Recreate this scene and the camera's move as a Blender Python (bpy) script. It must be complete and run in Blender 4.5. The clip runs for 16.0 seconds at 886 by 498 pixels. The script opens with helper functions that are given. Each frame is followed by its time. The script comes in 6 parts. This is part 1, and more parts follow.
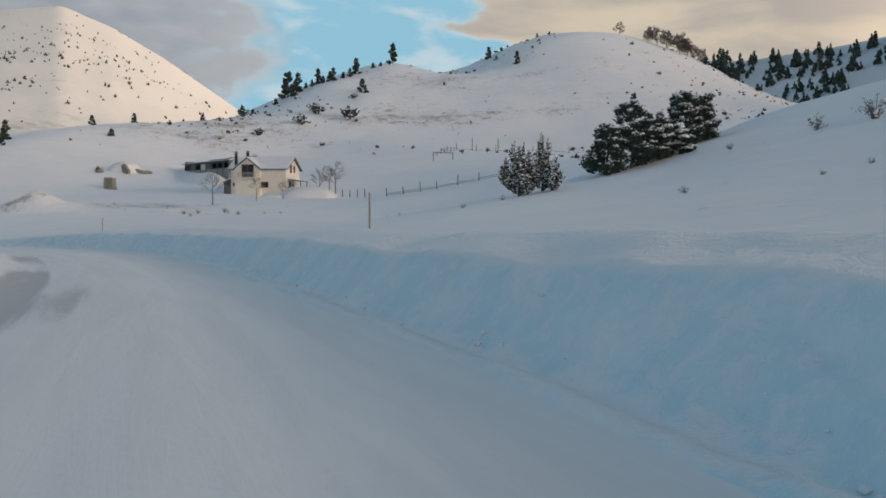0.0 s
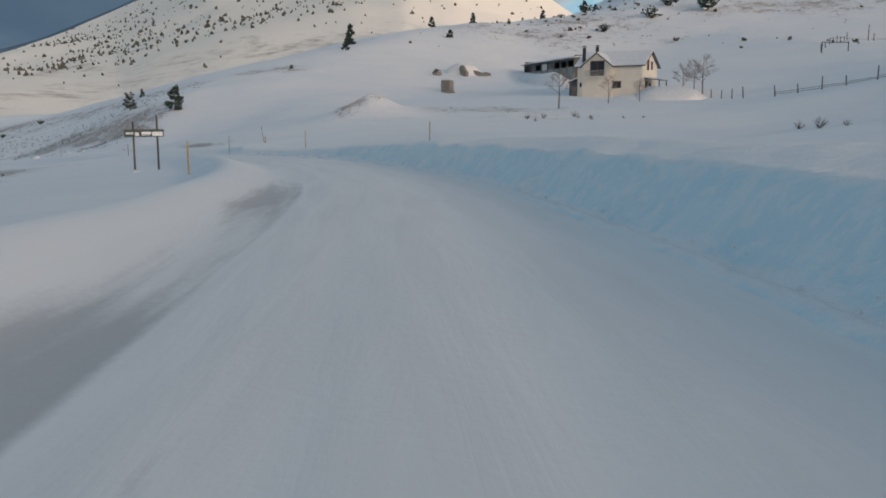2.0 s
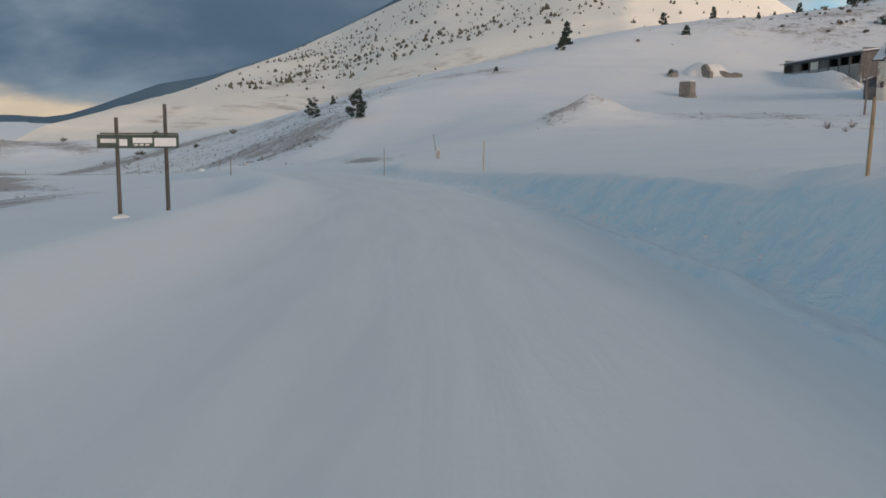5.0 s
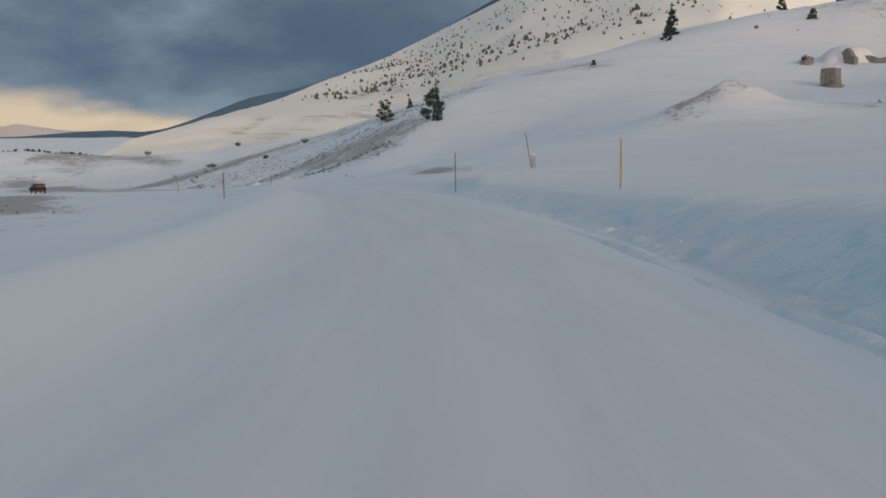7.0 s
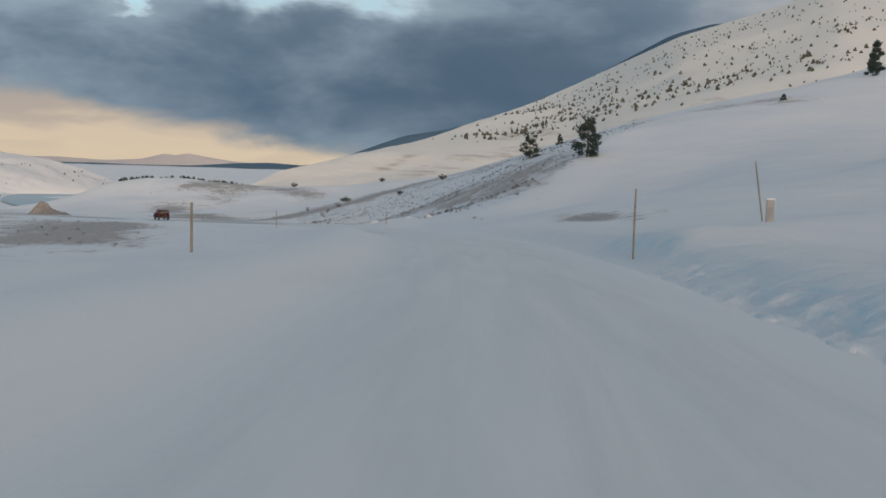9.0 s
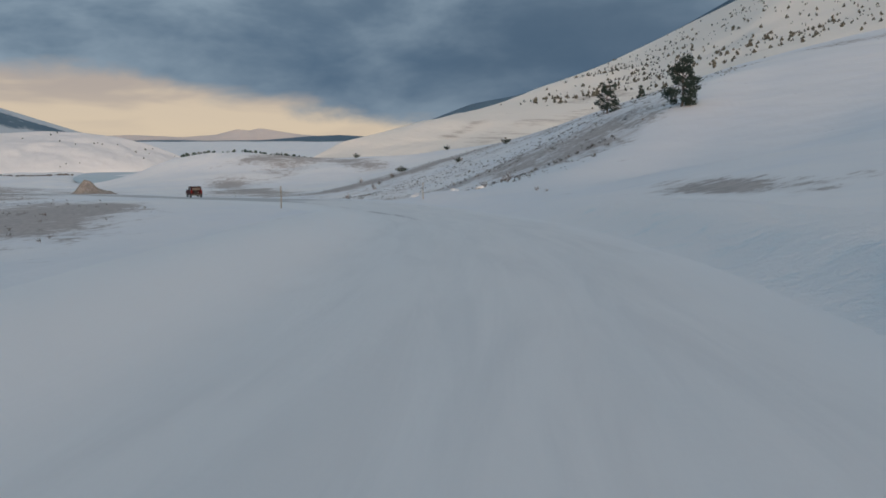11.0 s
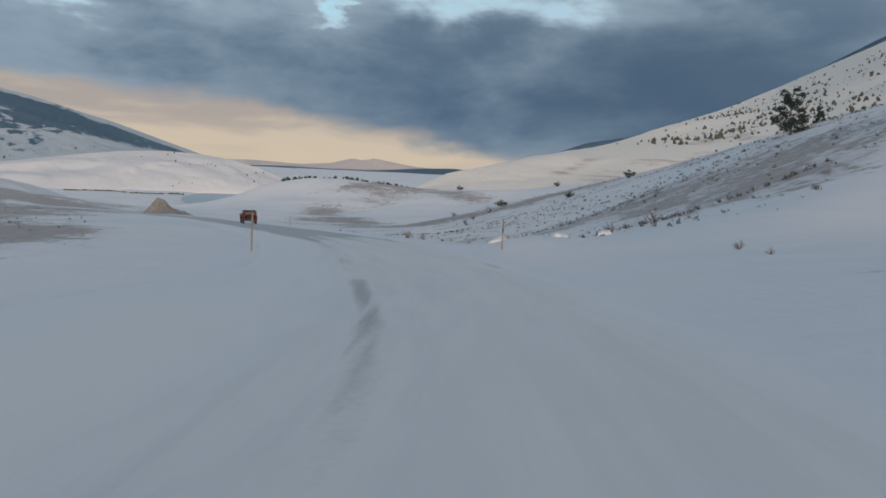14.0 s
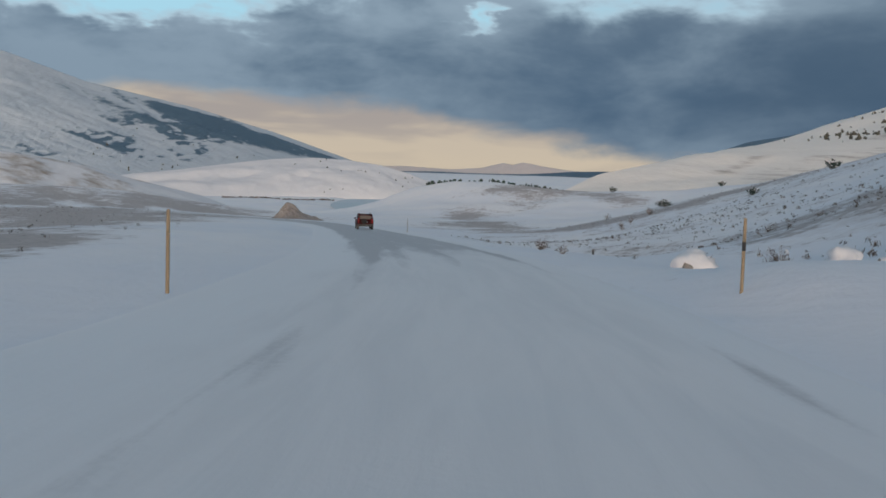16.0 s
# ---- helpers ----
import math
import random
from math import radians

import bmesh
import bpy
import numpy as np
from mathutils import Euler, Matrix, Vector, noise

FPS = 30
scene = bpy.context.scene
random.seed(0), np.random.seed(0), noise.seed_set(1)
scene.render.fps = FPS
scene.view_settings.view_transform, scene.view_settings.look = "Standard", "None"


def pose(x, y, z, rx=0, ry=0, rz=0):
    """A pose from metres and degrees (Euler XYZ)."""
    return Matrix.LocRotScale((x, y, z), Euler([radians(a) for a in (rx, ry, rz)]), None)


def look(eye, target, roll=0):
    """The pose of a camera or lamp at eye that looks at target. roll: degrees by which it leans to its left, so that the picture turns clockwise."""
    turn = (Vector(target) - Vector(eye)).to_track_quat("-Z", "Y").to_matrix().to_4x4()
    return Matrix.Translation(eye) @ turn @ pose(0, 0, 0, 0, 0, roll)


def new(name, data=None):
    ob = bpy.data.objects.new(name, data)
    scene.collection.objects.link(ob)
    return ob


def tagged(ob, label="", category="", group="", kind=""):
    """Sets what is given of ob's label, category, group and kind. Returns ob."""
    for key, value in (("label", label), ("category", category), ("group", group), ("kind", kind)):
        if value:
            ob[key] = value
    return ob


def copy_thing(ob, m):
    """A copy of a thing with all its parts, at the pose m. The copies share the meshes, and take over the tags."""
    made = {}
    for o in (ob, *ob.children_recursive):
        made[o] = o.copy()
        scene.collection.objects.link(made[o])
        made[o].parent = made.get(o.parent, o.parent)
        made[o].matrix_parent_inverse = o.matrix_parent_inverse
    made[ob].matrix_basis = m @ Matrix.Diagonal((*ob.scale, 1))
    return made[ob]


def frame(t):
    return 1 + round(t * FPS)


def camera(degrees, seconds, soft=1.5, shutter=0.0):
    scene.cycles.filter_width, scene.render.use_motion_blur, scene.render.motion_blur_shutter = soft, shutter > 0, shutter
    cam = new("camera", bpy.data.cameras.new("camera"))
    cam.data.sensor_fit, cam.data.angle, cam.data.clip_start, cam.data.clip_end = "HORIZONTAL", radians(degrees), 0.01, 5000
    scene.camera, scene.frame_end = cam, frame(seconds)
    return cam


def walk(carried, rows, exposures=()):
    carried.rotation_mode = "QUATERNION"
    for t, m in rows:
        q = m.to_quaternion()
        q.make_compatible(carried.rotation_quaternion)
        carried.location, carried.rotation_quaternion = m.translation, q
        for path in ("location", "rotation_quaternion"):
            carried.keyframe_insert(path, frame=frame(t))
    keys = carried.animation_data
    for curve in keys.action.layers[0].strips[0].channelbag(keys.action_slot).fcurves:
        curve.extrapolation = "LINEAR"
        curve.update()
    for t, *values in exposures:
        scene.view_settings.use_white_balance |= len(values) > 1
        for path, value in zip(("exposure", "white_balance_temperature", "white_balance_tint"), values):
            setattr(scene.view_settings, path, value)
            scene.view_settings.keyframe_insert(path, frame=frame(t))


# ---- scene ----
ROWS = [
    (0, -0.00, 0.00, -0.00, -2.81, -2.77, -0.10), (0.5, -1.45, 5.55, -0.14, -0.94, -3.63, 0.27), (1, -3.21, 11.11, -0.26, 2.69, -4.53, 0.18),
    (1.5, -4.92, 16.53, -0.38, 12.58, -7.89, 0.82), (2, -6.70, 21.74, -0.49, 18.53, -8.82, 0.12), (2.5, -8.52, 26.65, -0.59, 23.32, -7.92, -0.34),
    (3, -10.31, 31.27, -0.68, 24.88, -6.76, 0.29), (3.5, -12.21, 35.71, -0.78, 25.57, -7.02, 0.93), (4, -14.32, 40.14, -0.90, 27.99, -7.38, 1.04),
    (4.5, -16.54, 44.50, -1.04, 29.52, -7.17, 2.15), (4.7, -17.44, 46.20, -1.09, 30.71, -7.51, 1.10), (6.8, -27.98, 62.66, -1.64, 37.53, -7.76, -0.29),
    (7, -29.12, 64.03, -1.70, 38.04, -7.40, 0.91), (7.5, -32.06, 67.31, -1.84, 40.56, -6.70, -1.25), (8, -34.77, 70.68, -2.01, 45.57, -4.81, -1.72),
    (10.3, -48.82, 86.48, -2.73, 50.42, -5.80, -0.68), (10.5, -50.08, 87.70, -2.78, 54.15, -5.81, -0.45), (11, -53.05, 90.70, -2.91, 52.33, -6.80, 0.21),
    (11.5, -56.19, 93.49, -3.05, 56.52, -5.48, -1.64), (12, -59.43, 96.19, -3.21, 56.18, -5.11, -1.60), (12.5, -62.63, 98.91, -3.38, 58.02, -6.01, -1.01),
    (13, -65.89, 101.65, -3.56, 62.39, -2.53, 2.07), (13.5, -69.70, 104.49, -3.77, 61.44, -3.99, -0.57), (14, -73.69, 107.22, -3.99, 59.60, -4.59, -2.49),
    (14.5, -77.58, 109.93, -4.22, 59.31, -2.33, -2.68), (15, -81.78, 112.35, -4.46, 59.13, -2.52, -2.61), (15.5, -85.98, 114.65, -4.70, 65.40, -5.21, -2.65),
    (16, -90.20, 116.97, -4.93, 69.46, -4.65, -1.63),
]
cam = camera(54.0, 16.0, soft=1.7)
walk(cam, [(t, pose(x, y, z, 90 + pitch, roll, yaw)) for t, x, y, z, yaw, pitch, roll in ROWS],
     [(0, 0.0, 6350, 10), (4, -0.03, 6350, 10), (8, -0.02, 6450, 10), (11, -0.04, 6250, 10), (13, -0.06, 6150, 10), (16, -0.18, 6000, 9)])

# ---- light ----
SUN_TO = Vector((0.93, -0.36, 0.20)).normalized()
sun_data = bpy.data.lights.new("sun", "SUN")
sun_data.energy, sun_data.angle, sun_data.color = 2.1, radians(14), (1.0, 0.83, 0.66)
sun = new("sun", sun_data)
sun.matrix_world = look(SUN_TO * 100, (0, 0, 0))
SKY_LIGHT = 0.62


class Nodes:
    """Short calls for node trees."""

    def __init__(self, tree):
        self.tree = tree
        tree.nodes.clear()

    def add(self, kind, **values):
        node = self.tree.nodes.new(kind)
        for key, value in values.items():
            if key == "operation":
                node.operation = value
            elif key == "blend":
                node.blend_type = value
        return node

    def put(self, value, socket):
        if isinstance(value, bpy.types.NodeSocket):
            self.tree.links.new(value, socket)
        else:
            socket.default_value = value

    def math(self, operation, a, b=0.0, c=0.0):
        node = self.add("ShaderNodeMath", operation=operation)
        for value, socket in zip((a, b, c), node.inputs):
            self.put(value, socket)
        return node.outputs[0]

    def step(self, a, b, x):
        node = self.add("ShaderNodeMapRange")
        node.interpolation_type = "SMOOTHSTEP"
        for value, key in ((x, "Value"), (a, "From Min"), (b, "From Max")):
            self.put(value, node.inputs[key])
        return node.outputs[0]

    def bump_at(self, x, centre, half):
        """1 at the centre, falling smoothly to 0 at half the width on each side."""
        off = self.math("ABSOLUTE", self.math("SUBTRACT", x, centre))
        return self.step(half, 0.0, off)

    def mix(self, factor, a, b, blend="MIX"):
        node = self.add("ShaderNodeMix")
        node.data_type, node.blend_type = "RGBA", blend
        self.put(factor, node.inputs[0])
        for value, socket in ((a, node.inputs[6]), (b, node.inputs[7])):
            self.put((*value, 1) if isinstance(value, tuple) and len(value) == 3 else value, socket)
        return node.outputs[2]

    def noise(self, vector, scale, detail=4.0, rough=0.55, distort=0.0):
        node = self.add("ShaderNodeTexNoise")
        if vector is not None:
            self.put(vector, node.inputs["Vector"])
        node.inputs["Scale"].default_value, node.inputs["Detail"].default_value = scale, detail
        node.inputs["Roughness"].default_value, node.inputs["Distortion"].default_value = rough, distort
        return node.outputs["Fac"]

    def scaled(self, vector, x, y, z):
        node = self.add("ShaderNodeVectorMath", operation="MULTIPLY")
        self.put(vector, node.inputs[0])
        node.inputs[1].default_value = (x, y, z)
        return node.outputs[0]


def make_world():
    """A heavy evening sky: slate clouds with clear rifts, a warm strip over the valley's end, brighter cloud overhead."""
    world = bpy.data.worlds.new("evening_sky")
    world.use_nodes = True
    scene.world = world
    n = Nodes(world.node_tree)
    way = n.add("ShaderNodeTexCoord").outputs["Generated"]
    split = n.add("ShaderNodeSeparateXYZ")
    n.put(way, split.inputs[0])
    x, y, z = split.outputs
    deg = 180 / math.pi
    az = n.math("MULTIPLY", n.math("ARCTAN2", n.math("MULTIPLY", x, -1.0), y), deg)
    el = n.math("MULTIPLY", n.math("ARCSINE", z), deg)
    flat = n.scaled(way, 1.0, 1.0, 2.4)
    big, small = n.noise(flat, 2.6, 6, 0.55, 0.3), n.noise(flat, 6.0, 5, 0.52, 0.3)
    layers = n.noise(n.scaled(way, 1.0, 1.0, 6.0), 4.0, 4, 0.5, 0.3)
    fine = n.noise(n.scaled(way, 1.0, 1.0, 2.2), 13.0, 4, 0.52, 0.3)
    cloud = n.math("ADD", n.math("MULTIPLY", big, 0.5), n.math("ADD", n.math("MULTIPLY", small, 0.32), n.math("MULTIPLY", fine, 0.18)))
    off = lambda f, amount: n.math("MULTIPLY", n.math("SUBTRACT", f, 0.5), amount)
    # slate cloud, lighter and darker
    dark = n.mix(n.step(0.38, 0.60, cloud), (0.095, 0.15, 0.215), (0.22, 0.285, 0.345))
    dark = n.mix(n.math("MULTIPLY", n.step(6.0, 12.0, el), 0.75), dark, n.mix(n.step(0.42, 0.58, cloud), (0.165, 0.225, 0.285), (0.37, 0.46, 0.52)))
    heavy = n.math("MULTIPLY", n.bump_at(n.math("ADD", az, off(small, 20.0)), 42.0, 21.0), n.bump_at(n.math("ADD", el, off(layers, 7.0)), 6.0, 7.0))
    dark = n.mix(n.math("MULTIPLY", heavy, 0.8), dark, (0.075, 0.12, 0.175))
    west = n.mix(n.step(0.42, 0.60, cloud), (0.15, 0.215, 0.28), (0.33, 0.41, 0.475))
    dark = n.mix(n.math("MULTIPLY", n.step(58.0, 86.0, az), 0.5), dark, west)
    # clear evening sky in the rifts, with thin bright edges of cloud
    sky = n.add("ShaderNodeTexSky")
    sky.sky_type, sky.sun_disc = "NISHITA", False
    sky.sun_elevation, sky.sun_rotation = math.asin(SUN_TO.z), math.atan2(SUN_TO.x, SUN_TO.y)
    clear = n.mix(0.92, n.scaled(sky.outputs[0], 0.06, 0.06, 0.06), n.mix(n.step(20.0, 70.0, az), (0.30, 0.56, 0.70), (0.50, 0.80, 0.90)))
    az_torn = n.math("ADD", az, n.math("ADD", off(small, 22.0), off(fine, 9.0)))
    el_torn = n.math("ADD", el, n.math("ADD", off(layers, 5.0), off(fine, 4.0)))
    gap = lambda a, half_a, e, half_e: n.math("MULTIPLY", n.bump_at(az_torn, a, half_a), n.bump_at(el_torn, e, half_e))
    open_sky = n.math("MAXIMUM", n.math("MULTIPLY", gap(92.0, 17.0, 11.4, 3.0), 2.0), n.math("MAXIMUM", n.math("MULTIPLY", gap(68.5, 2.6, 10.0, 1.2), 0.8), n.math("MULTIPLY", gap(59.0, 11.0, 12.6, 4.0), 0.75)))
    open_sky = n.math("MAXIMUM", open_sky, n.math("MULTIPLY", gap(3.0, 13.0, 12.0, 14.0), 1.6))
    torn = n.math("ADD", el, off(cloud, 30.0))
    open_sky = n.math("MAXIMUM", open_sky, n.math("MULTIPLY", n.step(17.0, 21.0, torn), n.step(36.0, 54.0, az)))
    edge = n.step(0.04, 0.46, open_sky)
    seen = n.mix(edge, dark, n.mix(n.math("MULTIPLY", n.step(0.22, 0.9, open_sky), n.step(0.30, 0.52, fine)), (0.50, 0.63, 0.69), clear))
    pale = n.math("MULTIPLY", n.math("MULTIPLY", n.step(7.0, 14.0, az_torn), n.step(36.0, 26.0, az)), n.step(4.0, 7.0, el))
    seen = n.mix(n.math("MULTIPLY", pale, 0.75), seen, n.mix(n.step(0.4, 0.6, cloud), (0.33, 0.35, 0.39), (0.45, 0.44, 0.44)))
    # warm light under the cloud's edge at the end of the valley
    lift = n.math("ADD", el, n.math("ADD", off(small, 5.0), n.math("ADD", off(layers, 2.4), off(fine, 0.9))))
    rim = n.math("ADD", 2.5, n.math("MULTIPLY", n.step(48.0, 80.0, az), 3.2))
    warm = n.math("MULTIPLY", n.step(rim, n.math("SUBTRACT", rim, 1.7), lift), n.step(40.0, 52.0, az))
    warm = n.math("MULTIPLY", warm, n.step(120.0, 88.0, az))
    glow = n.mix(n.step(0.40, 0.58, layers), (0.45, 0.385, 0.335), (0.66, 0.54, 0.40))
    glow = n.mix(n.math("MULTIPLY", n.step(3.4, 0.6, n.math("ADD", el, off(layers, 4.0))), 0.7), glow, (0.70, 0.565, 0.40))
    seen = n.mix(warm, seen, glow)
    # cloud lit from beneath on the sun's side
    ragged = n.math("ADD", el, off(cloud, 26.0))
    amber = n.math("MULTIPLY", n.math("MULTIPLY", n.step(-4.0, -7.0, az_torn), n.step(-75.0, -50.0, az)), n.step(3.0, 6.0, ragged))
    seen = n.mix(n.math("MULTIPLY", amber, 0.92), seen, n.mix(n.step(0.4, 0.6, n.math("ADD", n.math("MULTIPLY", small, 0.5), n.math("MULTIPLY", layers, 0.5))), (0.46, 0.41, 0.36), (0.68, 0.57, 0.42)))
    # overhead and behind, thinner blue-grey cloud, and the low bright cloud round the sun
    thin = n.mix(n.step(0.35, 0.65, cloud), (0.072, 0.132, 0.185), (0.118, 0.186, 0.25))
    sunward = n.math("ADD", n.math("MULTIPLY", x, SUN_TO.x), n.math("MULTIPLY", y, SUN_TO.y))
    thin = n.mix(n.step(0.15, -0.55, sunward), thin, n.mix(n.step(0.35, 0.65, cloud), (0.15, 0.27, 0.36), (0.225, 0.35, 0.44)))
    over = n.math("MAXIMUM", n.step(17.0, 34.0, el), n.step(0.25, -0.2, n.math("ADD", n.math("MULTIPLY", x, -0.6), n.math("MULTIPLY", y, 0.8))))
    seen = n.mix(over, seen, thin)
    bright = n.math("MULTIPLY", n.step(0.0, 0.75, sunward), n.step(36.0, 14.0, el))
    seen = n.mix(bright, seen, n.mix(n.step(0.38, 0.62, cloud), (2.15, 1.45, 0.98), (2.7, 1.86, 1.3)))
    shade = n.add("ShaderNodeBackground")
    n.put(seen, shade.inputs[0])
    shade.inputs[1].default_value = SKY_LIGHT / 0.62
    out = n.add("ShaderNodeOutputWorld")
    n.put(shade.outputs[0], out.inputs[0])


make_world()

# ---- materials ----


def material(name, colours, rough=0.8, scale=3.0, bump=0.3, distance=0.05, fine=40.0, metal=0.0, stretch=(1, 1, 1), spec=0.3, each=0.0, by_object=False):
    """Two or more colours mixed by noise at two sizes, with fine relief."""
    m = bpy.data.materials.new(name)
    m.use_nodes = True
    n = Nodes(m.node_tree)
    coord = n.add("ShaderNodeTexCoord").outputs["Object"]
    at = n.scaled(coord, *stretch)
    a, b = n.noise(at, scale, 5, 0.6), n.noise(at, fine, 3, 0.6)
    colour = n.mix(n.step(0.35, 0.65, a), colours[0], colours[1])
    if len(colours) > 2:
        colour = n.mix(n.step(0.52, 0.72, b), colour, colours[2])
    if each:
        rnd = n.add("ShaderNodeObjectInfo").outputs["Random"] if by_object else n.add("ShaderNodeNewGeometry").outputs["Random Per Island"]
        node = n.add("ShaderNodeHueSaturation")
        n.put(n.math("ADD", 1.0 - each, n.math("MULTIPLY", rnd, 2 * each)), node.inputs["Value"])
        n.put(colour, node.inputs["Color"])
        colour = node.outputs[0]
    s = n.add("ShaderNodeBsdfPrincipled")
    n.put(colour, s.inputs["Base Color"])
    n.put(n.math("ADD", rough - 0.08, n.math("MULTIPLY", b, 0.16)), s.inputs["Roughness"])
    s.inputs["Metallic"].default_value, s.inputs["Specular IOR Level"].default_value = metal, spec
    if bump:
        bm_node = n.add("ShaderNodeBump")
        bm_node.inputs["Strength"].default_value, bm_node.inputs["Distance"].default_value = bump, distance
        n.put(n.math("ADD", a, n.math("MULTIPLY", b, 0.4)), bm_node.inputs["Height"])
        n.put(bm_node.outputs[0], s.inputs["Normal"])
    out = n.add("ShaderNodeOutputMaterial")
    n.put(s.outputs[0], out.inputs[0])
    return m


def ground_material():
    """Snow, with dry grass and earth where the wind has bared it."""
    m = bpy.data.materials.new("snowfield")
    m.use_nodes = True
    n = Nodes(m.node_tree)
    geo = n.add("ShaderNodeNewGeometry").outputs["Position"]
    bare = n.add("ShaderNodeAttribute")
    bare.attribute_name = "bare"
    fine, mid, wide = n.noise(geo, 2.2, 5, 0.6), n.noise(n.scaled(geo, 1, 1, 2), 0.35, 6, 0.62, 0.5), n.noise(geo, 0.03, 5, 0.6)
    drift = n.noise(n.scaled(geo, 0.5, 1.3, 1.0), 0.16, 5, 0.55, 1.2)
    snow = n.mix(n.step(0.35, 0.65, wide), (0.80, 0.83, 0.88), (0.88, 0.885, 0.90))
    snow = n.mix(n.math("MULTIPLY", n.step(0.45, 0.7, drift), 0.35), snow, (0.76, 0.80, 0.87))
    clump = n.noise(n.scaled(geo, 1, 1, 1.6), 0.11, 9, 0.72, 0.8)
    tiny = n.noise(n.scaled(geo, 1, 1, 1.6), 1.1, 4, 0.7)
    share = lambda f, weight: n.math("MULTIPLY", n.step(0.36, 0.64, f), weight)
    speck = n.math("ADD", n.math("ADD", share(clump, 0.30), share(mid, 0.30)), n.math("ADD", share(tiny, 0.26), share(fine, 0.14)))
    cover = n.math("ADD", speck, n.math("MULTIPLY", bare.outputs["Fac"], 1.25))
    grass = n.mix(n.step(0.4, 0.6, fine), (0.37, 0.32, 0.295), (0.22, 0.19, 0.175))
    packed = n.math("ADD", bare.outputs["Fac"], n.math("MULTIPLY", n.math("SUBTRACT", speck, 0.5), 0.42))
    snow = n.mix(n.math("MULTIPLY", n.step(0.12, 0.46, packed), 0.6), snow, (0.55, 0.53, 0.53))
    colour = n.mix(n.math("MULTIPLY", n.step(0.86, 1.12, cover), 0.62), snow, grass)
    s = n.add("ShaderNodeBsdfPrincipled")
    n.put(colour, s.inputs["Base Color"])
    s.inputs["Roughness"].default_value, s.inputs["Specular IOR Level"].default_value = 0.75, 0.25
    relief = n.add("ShaderNodeBump")
    relief.inputs["Strength"].default_value, relief.inputs["Distance"].default_value = 0.4, 0.2
    n.put(n.math("ADD", n.math("ADD", mid, drift), n.math("MULTIPLY", fine, 0.25)), relief.inputs["Height"])
    n.put(relief.outputs[0], s.inputs["Normal"])
    out = n.add("ShaderNodeOutputMaterial")
    n.put(s.outputs[0], out.inputs[0])
    return m


def road_material():
    """Driven snow with polished wheel tracks and thin places where asphalt shows through."""
    m = bpy.data.materials.new("driven_snow")
    m.use_nodes = True
    n = Nodes(m.node_tree)
    uv = n.add("ShaderNodeUVMap").outputs[0]
    split = n.add("ShaderNodeSeparateXYZ")
    n.put(uv, split.inputs[0])
    along, across = split.outputs[0], split.outputs[1]
    streak = n.noise(n.scaled(uv, 0.16, 1.7, 1), 1.0, 6, 0.6, 0.6)
    drift = n.noise(n.scaled(uv, 0.07, 0.4, 1), 1.0, 5, 0.6, 1.5)
    grain = n.noise(uv, 9.0, 4, 0.6)
    worn = n.add("ShaderNodeAttribute")
    worn.attribute_name = "worn"
    colour = n.mix(n.step(0.35, 0.65, streak), (0.76, 0.775, 0.80), (0.82, 0.83, 0.85))
    colour = n.mix(n.math("MULTIPLY", n.step(0.4, 0.65, drift), 0.5), colour, (0.82, 0.83, 0.85))
    thin = n.math("ADD", worn.outputs["Fac"], n.math("MULTIPLY", n.math("SUBTRACT", streak, 0.5), 1.5))
    thin = n.math("ADD", thin, n.math("MULTIPLY", n.math("SUBTRACT", grain, 0.5), 0.3))
    rim = n.math("ADD", n.math("ABSOLUTE", across), n.math("MULTIPLY", n.math("SUBTRACT", drift, 0.5), 3.0))
    colour = n.mix(n.step(1.7, 3.6, rim), colour, (0.835, 0.855, 0.885))
    colour = n.mix(n.math("MULTIPLY", n.step(0.35, 0.95, thin), 0.62), colour, (0.30, 0.315, 0.34))
    s = n.add("ShaderNodeBsdfPrincipled")
    n.put(colour, s.inputs["Base Color"])
    s.inputs["Roughness"].default_value, s.inputs["Specular IOR Level"].default_value = 0.6, 0.3
    relief = n.add("ShaderNodeBump")
    relief.inputs["Strength"].default_value, relief.inputs["Distance"].default_value = 0.35, 0.04
    n.put(n.math("ADD", streak, n.math("MULTIPLY", grain, 0.3)), relief.inputs["Height"])
    n.put(relief.outputs[0], s.inputs["Normal"])
    out = n.add("ShaderNodeOutputMaterial")
    n.put(s.outputs[0], out.inputs[0])
    return m


